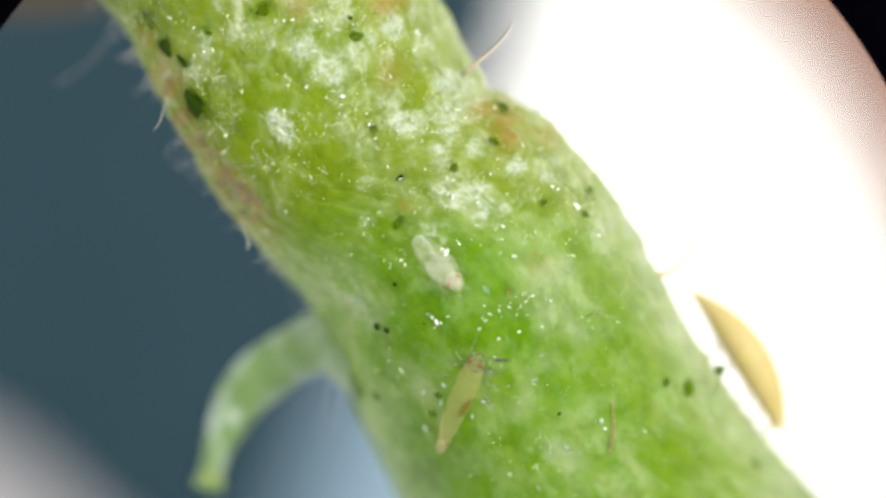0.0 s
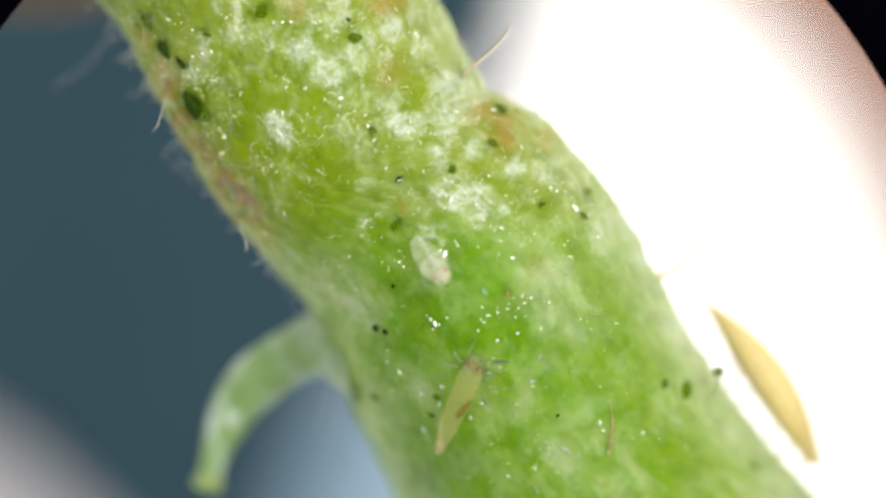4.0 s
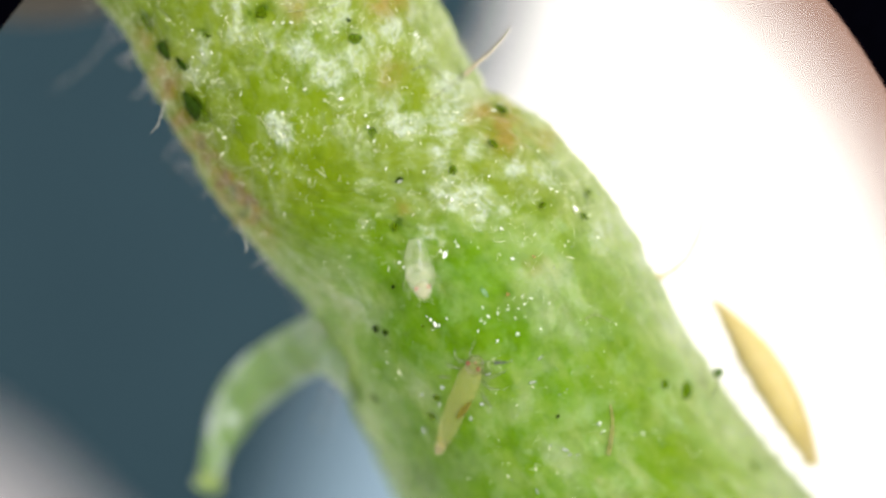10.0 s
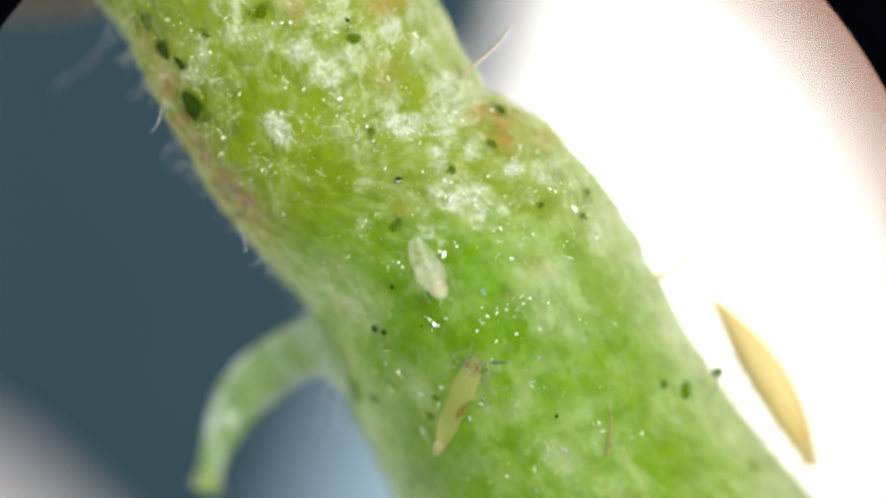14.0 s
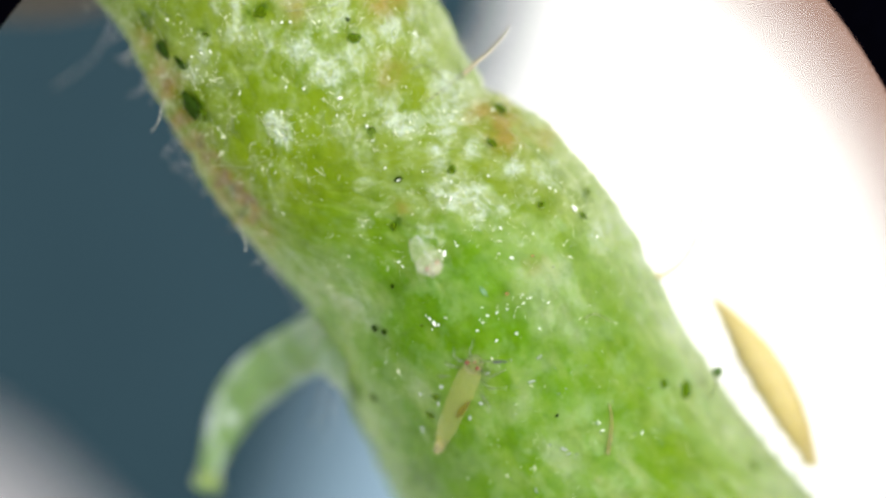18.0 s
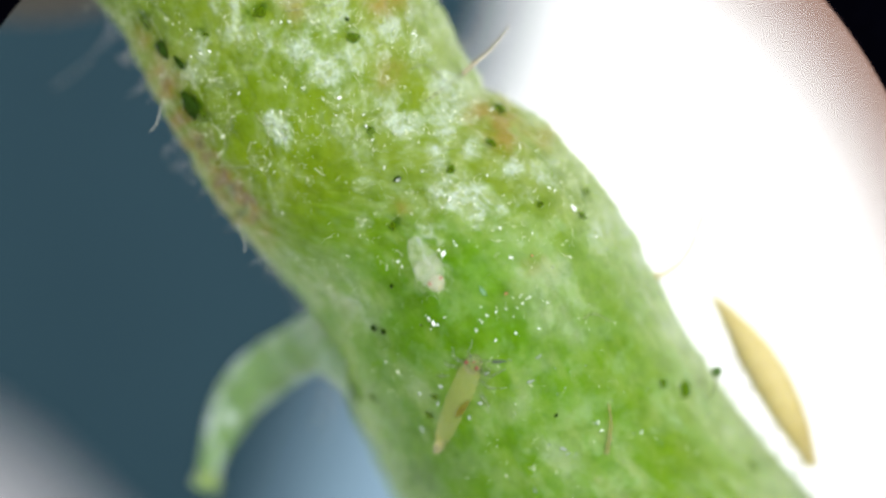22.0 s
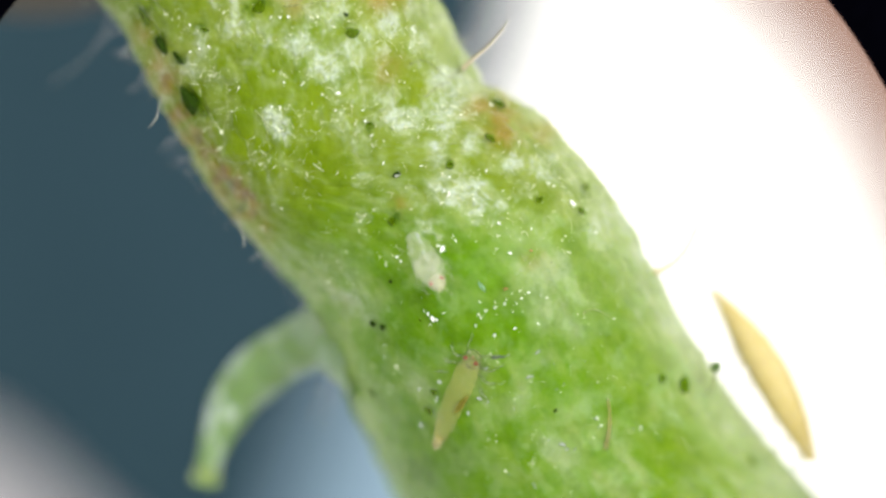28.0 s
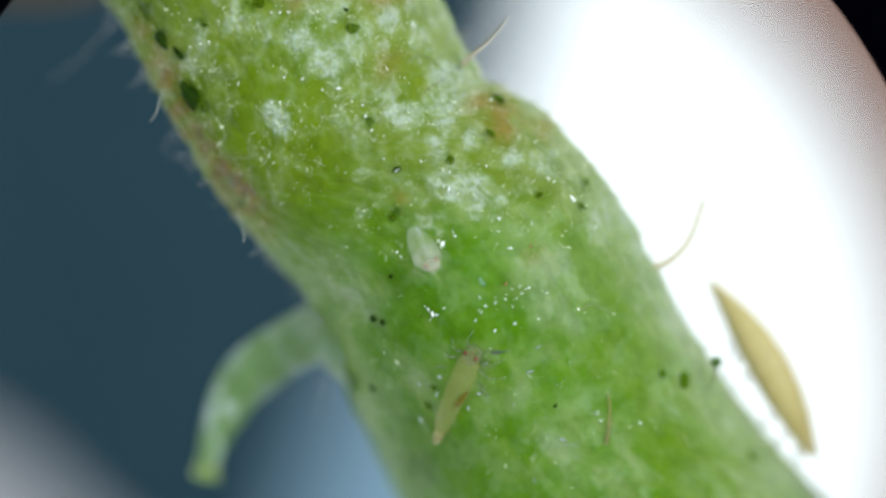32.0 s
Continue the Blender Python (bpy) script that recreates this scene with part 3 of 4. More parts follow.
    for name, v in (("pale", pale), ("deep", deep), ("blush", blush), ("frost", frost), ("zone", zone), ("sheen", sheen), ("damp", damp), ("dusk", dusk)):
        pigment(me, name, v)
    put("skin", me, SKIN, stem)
    return stem


def build_shoot(stem):
    """The side shoot that bends away below the stem and ends in a cut, flared tip."""
    line = smooth_line([(670, 640, -80), (592, 606, -140), (535, 622, -190), (478, 657, -225), (430, 702, -250), (399, 757, -265), (379, 812, -275), (366, 866, -285)], 120)
    t = np.linspace(0, 1, 120)
    rad = np.interp(t, (0, .12, .22, .35, .5, .66, .8, .9, .955, .985, 1), (85, 64, 52, 49, 49, 39, 26, 20, 21, 28, 24))
    world_line = np.array([stage(*p) for p in line])
    me = tube("side_shoot", world_line, rad * U, 64)
    u, a = np.repeat(t, 64), np.tile(np.linspace(0, 2 * np.pi, 64), 120)
    mid = fractal(u * 420, a * 40, 34, 61, 4)
    pigment(me, "pale", np.clip(step(0.40, 0.7, mid) * 0.8 + 0.25, 0, 1))
    pigment(me, "deep", 0.15 * step(0.5, 0.7, fractal(u * 420, a * 40, 20, 71)))
    pigment(me, "blush", 0.28 * step(0.88, 0.95, u) * step(1.0, 0.965, u))
    pigment(me, "frost", 0.8 * step(0.52, 0.68, mid) * step(0.3, 0.45, u))
    pigment(me, "damp", np.full(u.size, 0.3))
    put("side_shoot", me, SHOOT, stem, "pale green side shoot with a flared cut tip")


def hair(stem, points, r0, r1, mat, name="hair", n=26, label=""):
    line = np.array([stage(*p) for p in smooth_line(points, n)])
    t = np.linspace(0, 1, n)
    return put(name, tube(name, line, (r0 + (r1 - r0) * t ** 0.8) * U, 7), mat, stem, label)


def build_hairs(stem):
    hair(stem, [(822, 134, 150), (842, 115, 150), (868, 93, 150), (892, 66, 150), (904, 48, 150)], 4.6, 0.9, HAIR_TAN, label="long tan pointed hair")
    hair(stem, [(756, 182, on_h(756, 182) + 2), (775, 168, on_h(775, 168) + 3), (800, 150, on_h(800, 150) + 3), (824, 132, on_h(824, 132) + 3)], 2.0, 5, HAIR_FLAT)
    hair(stem, [(1150, 492, 20), (1180, 486, 10), (1212, 460, 0), (1232, 425, 0), (1250, 372, 0)], 6, 4, HAIR_YELLOW, label="faint yellowish curved hair")
    hair(stem, [(1080, 716, on_h(1080, 716) + 4), (1084, 745, on_h(1084, 745) + 7), (1082, 775, on_h(1082, 775) + 6), (1076, 806, on_h(1076, 806) + 2)], 2.4, 5.2,
         HAIR_DRY, label="brown dry hair lying on the stem")
    # clear hairs along the shaded side
    for pts in (((228, 62, -20), (190, 75, -120), (150, 120, -180), (95, 160, -230)), ((236, 92, 0), (215, 108, -60), (202, 104, -80)),
                ((262, 135, 0), (252, 160, -60), (232, 172, -90)), ((318, 250, 0), (300, 268, -70), (290, 282, -80)),
                ((340, 290, 0), (318, 300, -80), (300, 300, -90)), ((205, 30, 0), (190, 60, -90), (196, 66, -100)),
                ((585, 665, -120), (572, 700, -200), (556, 760, -260)), ((600, 680, -120), (592, 720, -220), (575, 780, -280)),
                ((480, 470, 0), (500, 500, -60), (515, 530, -60)), ((800, 48, 10), (815, 78, -30), (838, 86, -40)), ((455, 440, 0), (470, 470, -60), (486, 486, -60))):
        hair(stem, list(pts), 3.6, 1.6, HAIR_FAINT)
    for pts in (((292, 180, 110), (286, 200, 170), (280, 222, 180), (268, 236, 170)), ((422, 400, 90), (432, 420, 140), (437, 440, 150), (434, 448, 150)),
                ((150, 5, 20), (160, 18, 0), (148, 24, -10))):
        hair(stem, list(pts), 1.6, 0.8, HAIR)
    # short fuzz along both edges
    rng = random.Random(11)
    for i in range(46):
        left = i < 30
        s = rng.uniform(-640, 20) if left else rng.uniform(-560, 500)
        c, q = stem_at(s)
        w = c - q if left else c + q
        out = -1 if left else 1
        long, lean, h = rng.uniform(12, 30), rng.uniform(-0.3, 0.9), rng.uniform(-40, 90)
        pts = []
        for k in (-0.25, 0.4, 0.8, 1.0):
            du, dv = out * ACROSS * long * k + ALONG * long * lean * k * k
            u, v = np.array((784, 441)) + ALONG * s + ACROSS * w + (du, dv)
            pts.append((float(u), float(v), h))
        hair(stem, pts, 1.8, 0.7, HAIR_FAINT, n=10)
    # fine hairs lying on the skin
    for pts in (((400, 292), (430, 300), (465, 290), (488, 272)), ((505, 22), (545, 18), (600, 10)), ((730, 125), (752, 118), (775, 130), (790, 146)),
                ((412, 210), (400, 240), (404, 270)), ((455, 205), (478, 235), (474, 268)), ((1035, 566), (1055, 558), (1085, 572))):
        hair(stem, [(u, v, on_h(u, v) + 2) for u, v in pts], 2.0, 1.2, HAIR_FLAT)
    stalk = hair(stem, [(1258, 704, 10), (1269, 684, 40), (1272, 664, 60)], 5, 4, HAIR_FLAT, "gland_hair", label="short gland hair with a round green head")
    head = put("gland_head", blob("gland_head", 10, 10, 10, 4, 0.05), GLAND, stalk)
    head.location = stage(1272, 660, 60)


def on_h(u, v):
    return surface(u, v)


# ---- droppings, and white bits that stand in for glints on the skin ----
def crumb(name, a, b, seed, high):
    """A dropping: a few soft grains of half-dried matter run together into one closed lump with a lobed outline."""
    rng = random.Random(seed)
    k = np.linspace(0, 2 * np.pi, 40, endpoint=False)
    reach = np.full(40, 0.62)
    for j in range(5):
        way, off, g = j * 2 * math.pi / 5 + rng.uniform(0, 1.2), rng.uniform(0.4, 0.62), rng.uniform(0.28, 0.46)
        along, aside = off * np.cos(k - way), off * np.sin(k - way)
        reach = np.maximum(reach, np.where(np.abs(aside) < g, along + np.sqrt(np.maximum(0, g * g - aside * aside)), 0))
    reach = (reach + np.roll(reach, 1) + np.roll(reach, -1)) / 3
    t = np.linspace(0.04, 1.9, 13)[:, None]
    x, y = np.sin(t) * np.cos(k) * reach, np.sin(t) * np.sin(k) * reach
    grain = 0.55 + 0.9 * fractal(x * 3 + 40 + seed, y * 3 + 40, 1.0, seed, 3, 0.6)
    return grid_mesh(name, np.stack([a * x, b * y, min(a, b) * high * np.cos(t) * grain], -1) * U)


def build_frass():
    frass = ((340, 190, 36, 19, 50), (290, 91, 22, 14, 45), (321, 115, 19, 9, 45), (617, 37, 6, 5, 0), (706, 320, 10, 6, -25), (695, 509, 5, 6, 40),
             (664, 583, 9, 8, 20), (681, 590, 7, 9, 60), (987, 738, 3.5, 4.5, 30))
    frass_green_above = ((362, 208, 16, 11, 40), (297, 201, 10, 12, 0), (258, 42, 22, 10, 40), (628, 68, 15, 12, 0), (463, 24, 14, 13, 0), (800, 303, 9, 12, 30),
                         (886, 194, 15, 14, 30), (872, 254, 13, 8, 35), (1042, 341, 7, 8, 0))
    frass_green_below = ((960, 364, 5, 9, 40), (1034, 384, 10, 7, 30), (699, 402, 8, 10, 40), (771, 705, 10, 8, 20), (762, 737, 12, 8, 0), (658, 234, 10, 8, 30),
                         (748, 578, 4, 3, 0), (662, 706, 12, 10, 0), (366, 64, 12, 5, 0))
    frass_olive = ((1215, 693, 17, 25, 15), (1178, 680, 9, 9, 0), (1335, 827, 15, 14, 0))
    spec = [(*p, mat) for group, mat in ((frass, FRASS), (frass_green_above, FRASS_GREEN), (frass_green_below, FRASS_GREEN), (frass_olive, FRASS_OLIVE)) for p in group]
    for i, (u, v, a, b, turn, mat) in enumerate(spec):
        h = surface(u, v)
        ob = put("frass_droplet", crumb("frass_droplet", a, b, i + 2, 0.5 if mat is FRASS else 0.25), mat)
        ob.matrix_basis = Matrix.Translation(stage(u, v, h - 1)) @ slope(u, v) @ pose(0, 0, 0, 0, 0, -turn)
        tagged(ob, ("blackish-green" if mat is FRASS else "dark green") + " glossy dropping stuck to the stem", "dropping", "droppings on the stem")


def slope(u, v):
    """The turn that lays a flat thing on the stem there, its x axis along the stage's u."""
    p = on_stem(u, v)
    n = (on_stem(u + 6, v) - p).cross(on_stem(u, v - 6) - p).normalized()
    x = (Vector((1, 0, 0)) - n * n.x).normalized()
    return Matrix((x, n.cross(x), n)).transposed().to_4x4()


def build_glint_beads():
    rng = random.Random(5)
    upper = ((515, 41, 4), (484, 42, 3.5), (500, 42, 3), (340, 55, 4), (724, 60, 3.5), (735, 62, 5), (460, 62, 3), (740, 66, 3.5), (374, 94, 4), (358, 97, 4),
             (341, 103, 3.5), (652, 117, 3), (712, 156, 3), (720, 156, 2.5), (507, 157, 4), (538, 160, 3.5), (603, 176, 6), (601, 190, 3.5), (873, 196, 4),
             (485, 200, 3.5), (646, 206, 3))
    scarred = ((598, 207, 4), (651, 226, 4), (570, 242, 3), (661, 251, 3), (683, 300, 4), (750, 305, 3.5), (865, 313, 5), (711, 320, 2.5), (706, 322, 3), (800, 324, 4),
               (975, 335, 4), (985, 340, 4), (790, 349, 5), (799, 355, 4), (797, 362, 3), (1018, 371, 6.5), (887, 406, 4), (945, 416, 3), (1058, 422, 3), (806, 430, 4.5),
               (810, 437, 5))
    larva_side = ((781, 446, 4), (787, 452, 6.5), (907, 459, 4), (707, 466, 4), (714, 474, 3), (926, 524, 2.5), (923, 527, 2.5), (940, 529, 3), (910, 530, 2.5),
                  (934, 531, 2.5), (963, 535, 3), (972, 538, 5), (928, 539, 4), (900, 541, 2.5), (854, 546, 3.5), (918, 547, 4), (898, 549, 3.5), (881, 555, 3.5),
                  (755, 561, 3), (864, 561, 3.5), (930, 562, 2.5))
    lower = ((912, 563, 2.5), (790, 565, 4.5), (762, 567, 4), (851, 568, 3), (856, 573, 3), (770, 575, 7), (777, 577, 5), (957, 584, 4.5), (766, 585, 3),
             (846, 587, 3.5), (916, 592, 4), (880, 605, 5), (600, 605, 3), (685, 622, 2.5), (685, 643, 2.5), (1062, 750, 5), (1068, 764, 4), (1138, 768, 4))
    beads = list(upper + scarred + larva_side + lower)
    faint = [(782, 687, 8), (777, 718, 6), (852, 716, 8), (833, 742, 9), (865, 663, 7), (814, 641, 4), (750, 764, 7), (746, 700, 8), (942, 678, 6), (842, 641, 3), (833, 660, 4), (990, 700, 4), (1008, 806, 6), (955, 636, 6), (1000, 798, 8), (915, 735, 5)]
    faint += [(958, 632, 5), (1003, 690, 4), (1022, 806, 4), (1058, 752, 6), (1064, 768, 5), (975, 790, 5), (892, 690, 4), (868, 722, 4), (1085, 712, 4),
              (1150, 690, 4), (905, 850, 4), (950, 870, 7), (1040, 650, 4), (985, 655, 4), (1125, 770, 4), (905, 640, 4), (1012, 438, 5), (980, 475, 4)]
    # each glint of the wet skin is modelled as a small white lump
    for i, (u, v, r) in enumerate(beads + faint):
        r = r * rng.uniform(0.6, 0.95) if r < 6 else r
        ob = put("glint_bead", blob("glint_bead", 0.5 * r * rng.uniform(0.7, 2.1), 0.5 * r * rng.uniform(0.4, 0.95), r * 0.42, i, 0.8, 9, 14), GLINT if i < len(beads) else GLINT_SOFT)
        ob.matrix_basis = Matrix.Translation(on_stem(u, v, 14 if (u, v) == (787, 452) else 2)) @ slope(u, v) @ pose(0, 0, 0, 0, 0, rng.uniform(0, 180))
        tagged(ob, "tiny white bead standing in for a glint on the stem skin", "dew bead", "beads on the stem")
    for u, v, r in ((944, 455, 3), (899, 522, 3.5)):
        ob = put("red_speck", blob("red_speck", r, r * 0.8, r * 0.3, int(u), 0.4), SPECK_RED)
        ob.matrix_basis = Matrix.Translation(on_stem(u, v, 1)) @ slope(u, v)
        tagged(ob, "tiny orange-red speck on the stem skin", "speck", "specks on the stem")
    ob = put("teal_flake", blob("teal_flake", 10, 4, 1, 3, 0.4), TEAL)
    ob.matrix_basis = Matrix.Translation(on_stem(857, 518, 1)) @ slope(857, 518) @ pose(0, 0, 0, 0, 0, -52)
    tagged(ob, "tiny pale teal flake on the stem skin", "flake")


def build_glint_dust(stem):
    """Fine pale crumbs that imitate sparkles of the wet skin, densest on the scarred upper stem."""
    rng = np.random.RandomState(8)
    verts, faces = [], []
    shape = np.array([(1, 0, 0), (-0.9, 0.2, 0), (0.1, 0.9, 0.1), (0, -1, 0), (0.1, 0.1, 0.9), (0, 0, -0.6)])
    tri = ((0, 2, 4), (2, 1, 4), (1, 3, 4), (3, 0, 4), (2, 0, 5), (1, 2, 5), (3, 1, 5), (0, 3, 5))
    s, q = rng.uniform(-780, 860, 90000), rng.uniform(-0.97, 0.97, 90000)
    c, r = stem_at(s)
    w, arc = c + r * q, r * np.arccos(q)
    u, v = 784 + s * ALONG[0] + w * ACROSS[0], 441 + s * ALONG[1] + w * ACROSS[1]
    up = step(90, -210, s - 0.40 * w)
    wob = 36 * (fractal(s, arc, 60, 11) - 0.5)
    f1, f2, val = cells(s + wob, arc + wob, 54, 5)
    wall = 1 - step(0.02, 0.30, f2 - f1)
    clump = step(0.44, 0.68, fractal(u, v, 46, 77, 3))
    want = 0.5 * (0.20 * step(0.40, 0.62, fractal(u * 1.6, v * 0.7, 20, 191, 3)) + 0.6 * up * (0.25 + 0.75 * wall)) * clump * (1 - 0.6 * spots(u, v, LUSH)) + (0.05 + 0.14 * up) * spots(u, v, SCARS)
    chosen = np.flatnonzero(rng.rand(90000) < want)[:6500]
    places = [(u[k], v[k]) for k in chosen]
    # strands of glints, built as short curved rows of crumbs
    for k in rng.choice(chosen, 170, replace=False):
        x, y, way, bend = u[k], v[k], rng.uniform(0, 6.3), rng.uniform(-0.45, 0.45)
        for _ in range(rng.randint(5, 13)):
            x, y, way = x + 2.4 * math.cos(way), y + 2.4 * math.sin(way), way + bend + rng.uniform(-0.4, 0.4)
            places.append((x, y))
    for pu, pv in places:
        size = 1.5 + 1.1 * rng.rand() if rng.rand() < 0.06 else 0.45 + 0.8 * rng.rand() ** 2
        turn = np.array(Euler(rng.uniform(0, 6, 3)).to_matrix())
        p = np.array(on_stem(pu, pv, 1.2))
        n = len(verts)
        stretch = np.array((0.8, rng.uniform(0.7, 1.3) if rng.rand() < 0.7 else rng.uniform(1.5, 3.0), 0.6))
        verts += [tuple(p + turn @ (x * stretch) * size * U) for x in shape]
        faces += [tuple(n + i for i in f) for f in tri]
    me = bpy.data.meshes.new("glint_dust")
    me.from_pydata(verts, [], faces)
    tagged(put("glint_dust", me, GLINT_GRAIN, stem, "fine pale crumbs that imitate sparkles of the wet skin"), kind="stuff")


# ---- the insects ----
def lay(tail, head, lift):
    """Pose with its origin at the tail on the stem and x towards the head."""
    a, b = on_stem(*tail, lift), on_stem(*head, lift)
    x = (b - a).normalized()
    m = (tail[0] + head[0]) / 2, (tail[1] + head[1]) / 2
    up = slope(*m).to_3x3() @ Vector((0, 0, 1))
    y = up.cross(x).normalized()
    z = x.cross(y)
    return Matrix.Translation(a) @ Matrix((x, y, z)).transposed().to_4x4()


def limb(name, points, r0, r1, mat, parent, label=""):
    line = smooth_line([np.array(p) * U for p in points], 14)
    t = np.linspace(0, 1, 14)
    return put(name, tube(name, line, (r0 + (r1 - r0) * t) * U, 7), mat, parent, label)


def local(name, me, mat, parent, x, y, z, turn=0, label=""):
    return put(name, me, mat, parent, label, pose(x * U, y * U, z * U, 0, 0, turn))


def build_yellow_larva():
    larva = tagged(new("thrips_larva"), "small yellowish thrips larva with red eyes on the stem", "insect larva")
    larva.matrix_basis = lay((776, 799), (847, 632), 9) @ Matrix.Diagonal((1.25, 1.1, 1, 1))
    put("trunk", body("trunk", 168, ((0, 5), (.045, 8), (.13, 12), (.3, 17), (.52, 20), (.7, 21), (.84, 20), (.93, 17.5), (1, 11)), 0.6, 70, 30, 10, 0.012), YELLOW, larva)
    local("tail_tip", body("tail_tip", 20, ((0, 3), (.3, 7), (.8, 9), (1, 6)), 0.8, 14, 16), CLEAR, larva, -7, 0, 0)
    local("gut_streak", body("gut_streak", 40, ((0, 1.5), (.3, 5), (.6, 5), (1, 1.5)), 0.5, 18, 14), AMBER, larva, 78, -9, 14, -14, "amber gut showing through the back")
    head = local("head", body("head", 28, ((0, 12), (.3, 16), (.7, 15), (1, 7)), 0.75, 18, 22), ROSY, larva, 157, 0, 1)
    for y in (10, -10):
        local("eye", blob("eye", 3.7, 3.2, 3.0, 3, 0.3), EYE_RED, head, 18, y * 0.95, 13)
    local("ocellus", blob("ocellus", 2.2, 1.8, 1.8, 5, 0.2), EYE_RED, head, 23, -1, 9)
    limb("antenna", ((180, 8, 4), (192, 14, 8), (206, 13, 10), (215, 15, 8)), 3.2, 1.6, LIMB, larva)
    ant = limb("antenna", ((180, -8, 4), (190, -17, 8), (198, -30, 10)), 3.2, 2.6, LIMB, larva)
    limb("antenna_tip", ((197, -29, 10), (204, -41, 9), (208, -49, 7)), 3.2, 1.2, LIMB_TIP, ant)
    for x, y, reach, bend in ((163, 14, 34, 12), (150, 18, 36, -2), (132, 22, 36, -16)):
        for k in (1, -1):
            limb("leg", ((x, k * y, -4), (x + bend * 0.4, k * (y + reach * 0.5), 6), (x + bend, k * (y + reach * 0.8), -4), (x + bend * 1.5, k * (y + reach), -14)), 3.2, 1.6, LIMB, larva)
    return larva


def build_pale_larva():
    larva = tagged(new("pale_thrips_larva"), "whitish translucent thrips larva with pink eyes, feeding on the stem", "insect larva")
    put("abdomen", body("abdomen", 84, ((0, 7), (.08, 13), (.3, 21), (.55, 26), (.75, 24), (.9, 16), (1, 6)), 0.6, 60, 30, 7, 0.05), PALE_BACK, larva)
    fore = local("forebody", body("forebody", 66, ((0, 13), (.12, 25), (.3, 28), (.5, 26), (.75, 21), (1, 13)), 0.62, 44, 28, 4, 0.05), PALE, larva, 46, 0, 0)
    local("head", body("head", 30, ((0, 12), (.3, 16), (.65, 14), (1, 6)), 0.7, 18, 22), PALE_HEAD, fore, 50, 0, 1)
    for y in (11, -11):
        local("eye", blob("eye", 3.0, 2.6, 2.8, 3, 0.2), EYE_PINK, fore, 63, y, 9)
    for k in (1, -1):
        limb("antenna", ((78, k * 5, 2), (88, k * 9, 3), (98, k * 13, 0)), 3.4, 1.6, PALE_LIMB, fore)
        limb("leg", ((40, k * 14, -6), (56, k * 26, 0), (70, k * 25, -10)), 3.0, 1.5, PALE_LIMB, fore)
        limb("leg", ((22, k * 18, -6), (34, k * 30, 0), (44, k * 33, -12)), 3.0, 1.5, PALE_LIMB, fore)
    # highlights along the back, put in as pale strips
    limb("highlight_streak", ((8, 8, 12), (18, 9, 15), (30, 9, 16)), 2.6, 1.6, GLINT_SOFT, larva)
    limb("highlight_streak", ((40, 4, 16), (54, 5, 16), (64, 4, 15)), 2.0, 1.4, GLINT_SOFT, larva)
    return larva


TAN_RINGS = ((.13, 14, 46), (.22, 23, 54), (.32, 31, 58), (.42, 36, 60), (.53, 38, 60), (.64, 36, 60), (.74, 31, 58), (.83, 24, 52), (.92, 17, 36))


def build_tan_larva():
    """Nine body rings that slide in one another as the larva stretches: place along the body, half width, half length."""
    larva = tagged(new("tan_thrips_larva"), "tan spindle-shaped thrips larva walking along the stem edge", "insect larva")
    rings = []
    for i, (f, w, half) in enumerate(TAN_RINGS):
        before, after = (TAN_RINGS[max(0, i - 1)][1], TAN_RINGS[min(8, i + 1)][1])
        t = np.linspace(0, 1, 13)
        full = (1 - np.abs(2 * t - 1) ** 3) ** 0.5
        lean = 1 + 0.38 * (after - before) / (2 * w) * (2 * t - 1)
        me = body("body_ring", 2 * half, list(zip(t, w * full * lean)), 0.85, 22, 28, seed=4 + i)
        me.transform(Matrix.Translation((-half * U, 0, 0)))
        rings.append(put("body_ring", me, TAN, larva))
    limb("leg", ((0, -12, -8), (16, -20, -6), (34, -22, -16)), 6, 4, TAN_LIMB, rings[8])
    limb("leg", ((8, 10, -8), (26, 8, -6), (46, 12, -14)), 5, 3, TAN_LIMB, rings[8])
    for f, x in ((2, 0), (3, -10), (4, -10), (6, 0), (7, 10)):
        w = TAN_RINGS[f][1]
        limb("leg", ((x, -w + 6, -8), (x + 6, -w - 16, -4), (x + 14, -w - 30, -22)), 5, 3, TAN_LIMB, rings[f])
    for k in (1, -1):
        limb("antenna", ((3, k * 3, 0), (-10, k * 7, 2), (-20, k * 10, 0)), 2.5, 1.5, TAN_LIMB, larva)
    return larva, rings


def build_scrap():
    line = np.array([stage(*p) for p in smooth_line([(-200, -40, -700), (-40, 0, -650), (90, 4, -600), (210, -20, -520), (300, -80, -420)], 50)])
    t = np.linspace(0, 1, 50)
    ob = put("withered_leaflet", tube("withered_leaflet", line, (14 + 22 * np.sin(np.pi * t)) * U, 20, 0.5), SCRAP)
    tagged(ob, "dull brownish withered leaflet beside the stem", "leaflet")


build_stage()
build_field_stop()
stem = build_stem()
build_shoot(stem)
build_hairs(stem)
build_scrap()
build_frass()
build_glint_beads()
build_yellow_larva()
pale_larva = build_pale_larva()
forebody = [o for o in pale_larva.children if o.name.startswith("forebody")][0]
tan_larva, tan_rings = build_tan_larva()
build_glint_dust(stem)


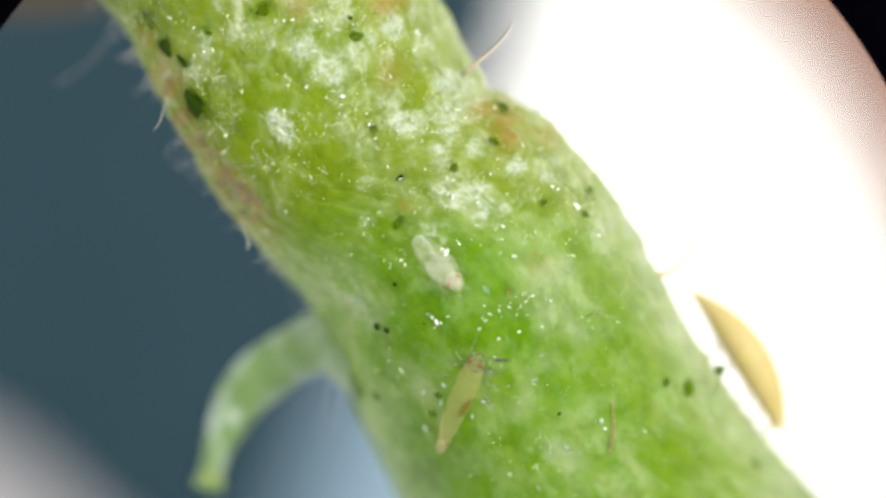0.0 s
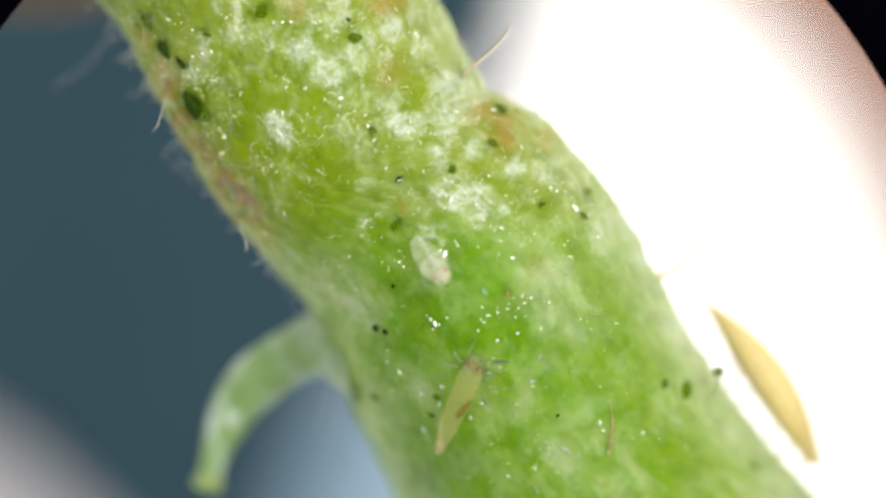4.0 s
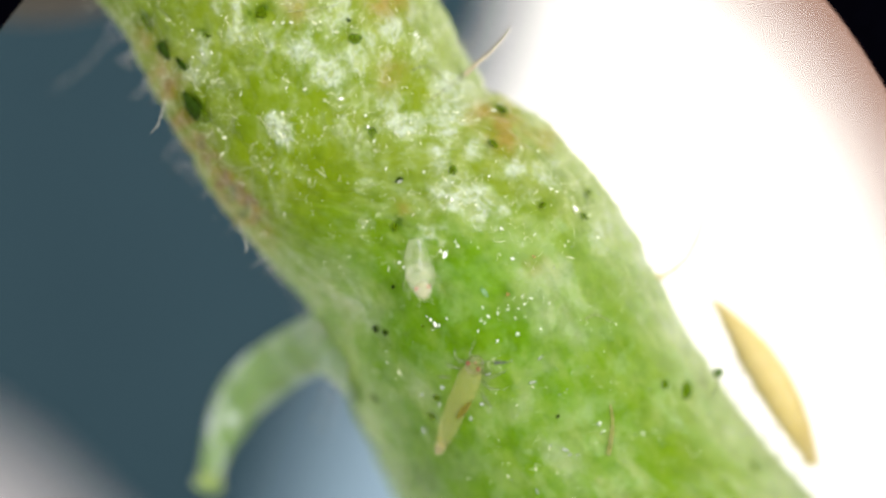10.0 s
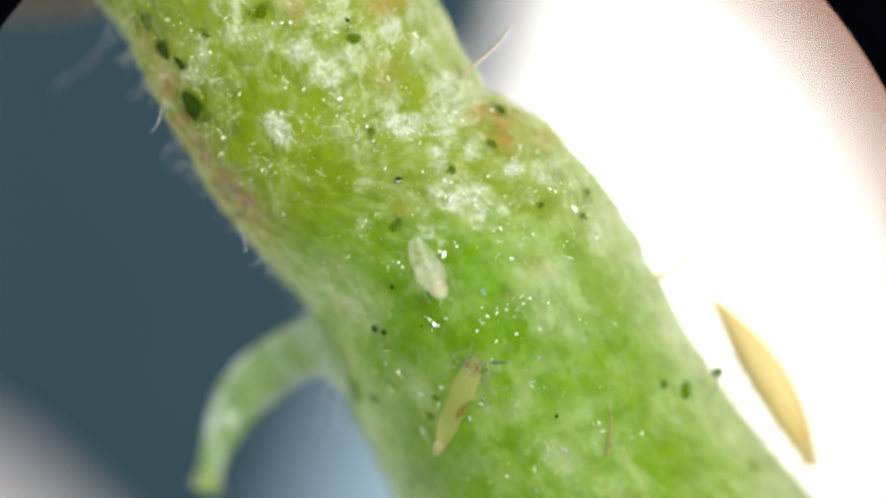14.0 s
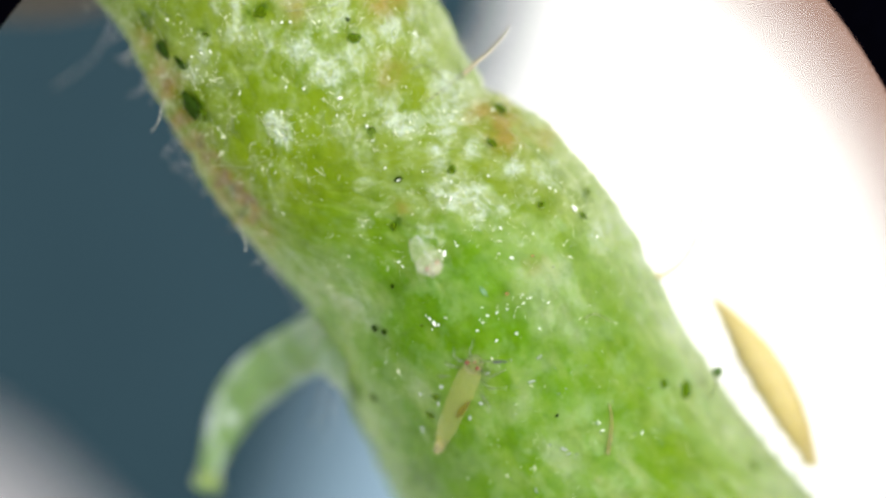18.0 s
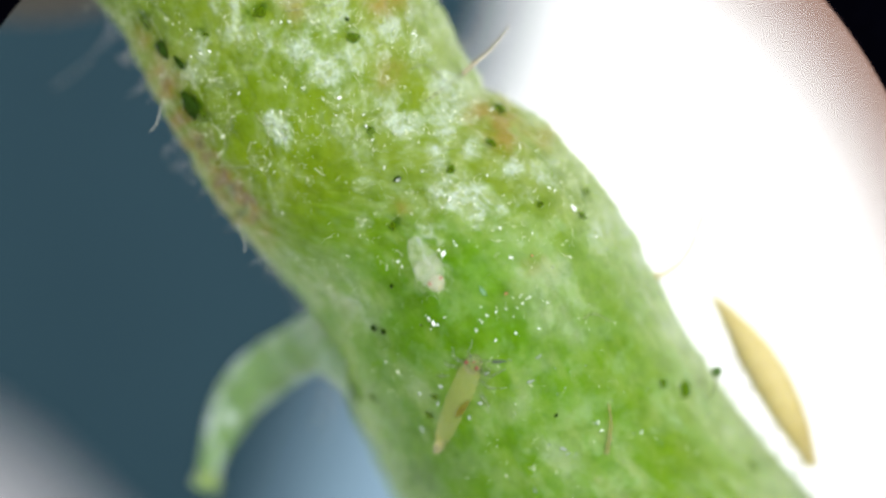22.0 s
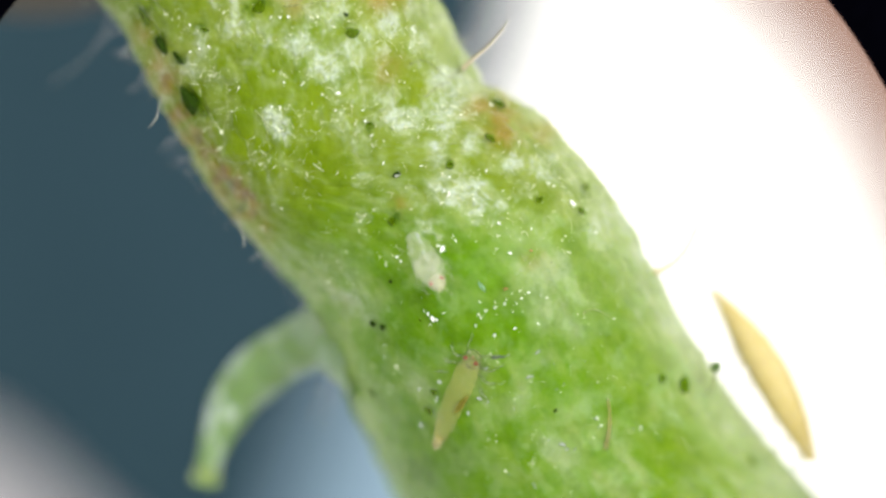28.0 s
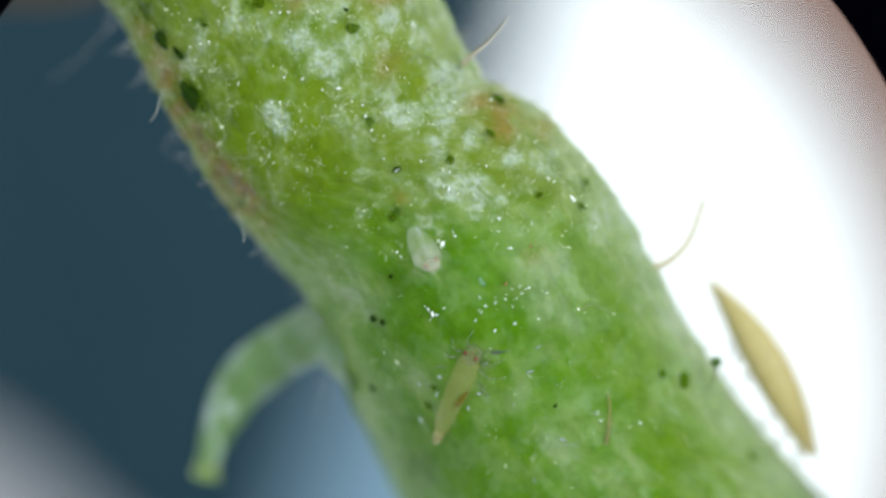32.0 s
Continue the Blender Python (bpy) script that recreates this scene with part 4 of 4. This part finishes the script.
def motions():
    # the pale larva swings about its tail and lifts its forebody: seconds, heading, lift
    swing = ((0, -52, 22), (1, -55, 27), (2, -59, 20), (2.5, -62, 31), (3, -58, 39), (3.5, -58, 45), (5.5, -46, 48), (6, -47, 39), (6.5, -51, 21), (7.5, -55, 23),
             (8, -60, 17), (9, -60, 31), (9.5, -68, 35), (10, -83, 39), (11, -60, 21), (12, -61, 15), (14, -66, 28), (14.5, -65, 36), (16.5, -51, 70), (17, -58, 73),
             (17.5, -71, 71), (18, -58, 67), (18.5, -58, 35), (19, -60, 18), (21, -66, 13), (22, -65, 40), (23, -70, 49), (24, -70, 52), (25, -61, 20), (27.5, -65, 26),
             (29, -66, 45), (30, -68, 52), (32, -63, 55))
    tail = on_stem(731, 424, 7)
    walk(pale_larva, [(t, Matrix.Translation(tail) @ pose(0, 0, 0, 0, 0, a + 4) @ pose(0, 0, 0, 0, -0.35 * q, 0)) for t, a, q in swing])
    walk(forebody, [(t, pose(48 * U, 0, 0, 0, -0.75 * min(q, 60), 0)) for t, a, q in swing])
    # the tan larva creeps a step down the stem and stretches: seconds, head and tail on the stage
    creep = ((0, 1225, 528, 1374, 752), (0.3, 1222, 535, 1386, 757), (0.6, 1229, 540, 1398, 760), (0.9, 1228, 538, 1408, 770), (1.2, 1229, 536, 1410, 778), (1.5, 1230, 546, 1417, 797),
             (1.8, 1240, 554, 1437, 819), (2.1, 1249, 555, 1441, 819), (3.5, 1251, 548, 1439, 815), (5.5, 1257, 534, 1441, 816), (14, 1260, 530, 1438, 818), (20, 1262, 527, 1438, 820),
             (28, 1263, 523, 1438, 818), (32, 1262, 520, 1437, 814))
    whole, bodies = [], [[] for _ in tan_rings]
    for t, a, b, c, d in creep:
        a, b, c, d = a - 3, b - 5, c + 4, d + 10
        chord = math.hypot(c - a, d - b)
        arch = 15 + 11 * (350 - chord) / 80
        way = math.degrees(math.atan2(b - d, c - a))
        whole.append((t, Matrix.Translation(stage(a, b, -150)) @ pose(0, 0, 0, 0, 0, way)))
        for rows, (f, w, half) in zip(bodies, TAN_RINGS):
            rows.append((t, pose(f * chord * U, 4 * arch * f * (1 - f) * U, 0, 0, 0, math.degrees(math.atan(4 * arch * (1 - 2 * f) / chord)))))
    walk(tan_larva, whole)
    for ring, rows in zip(tan_rings, bodies):
        walk(ring, rows)


motions()
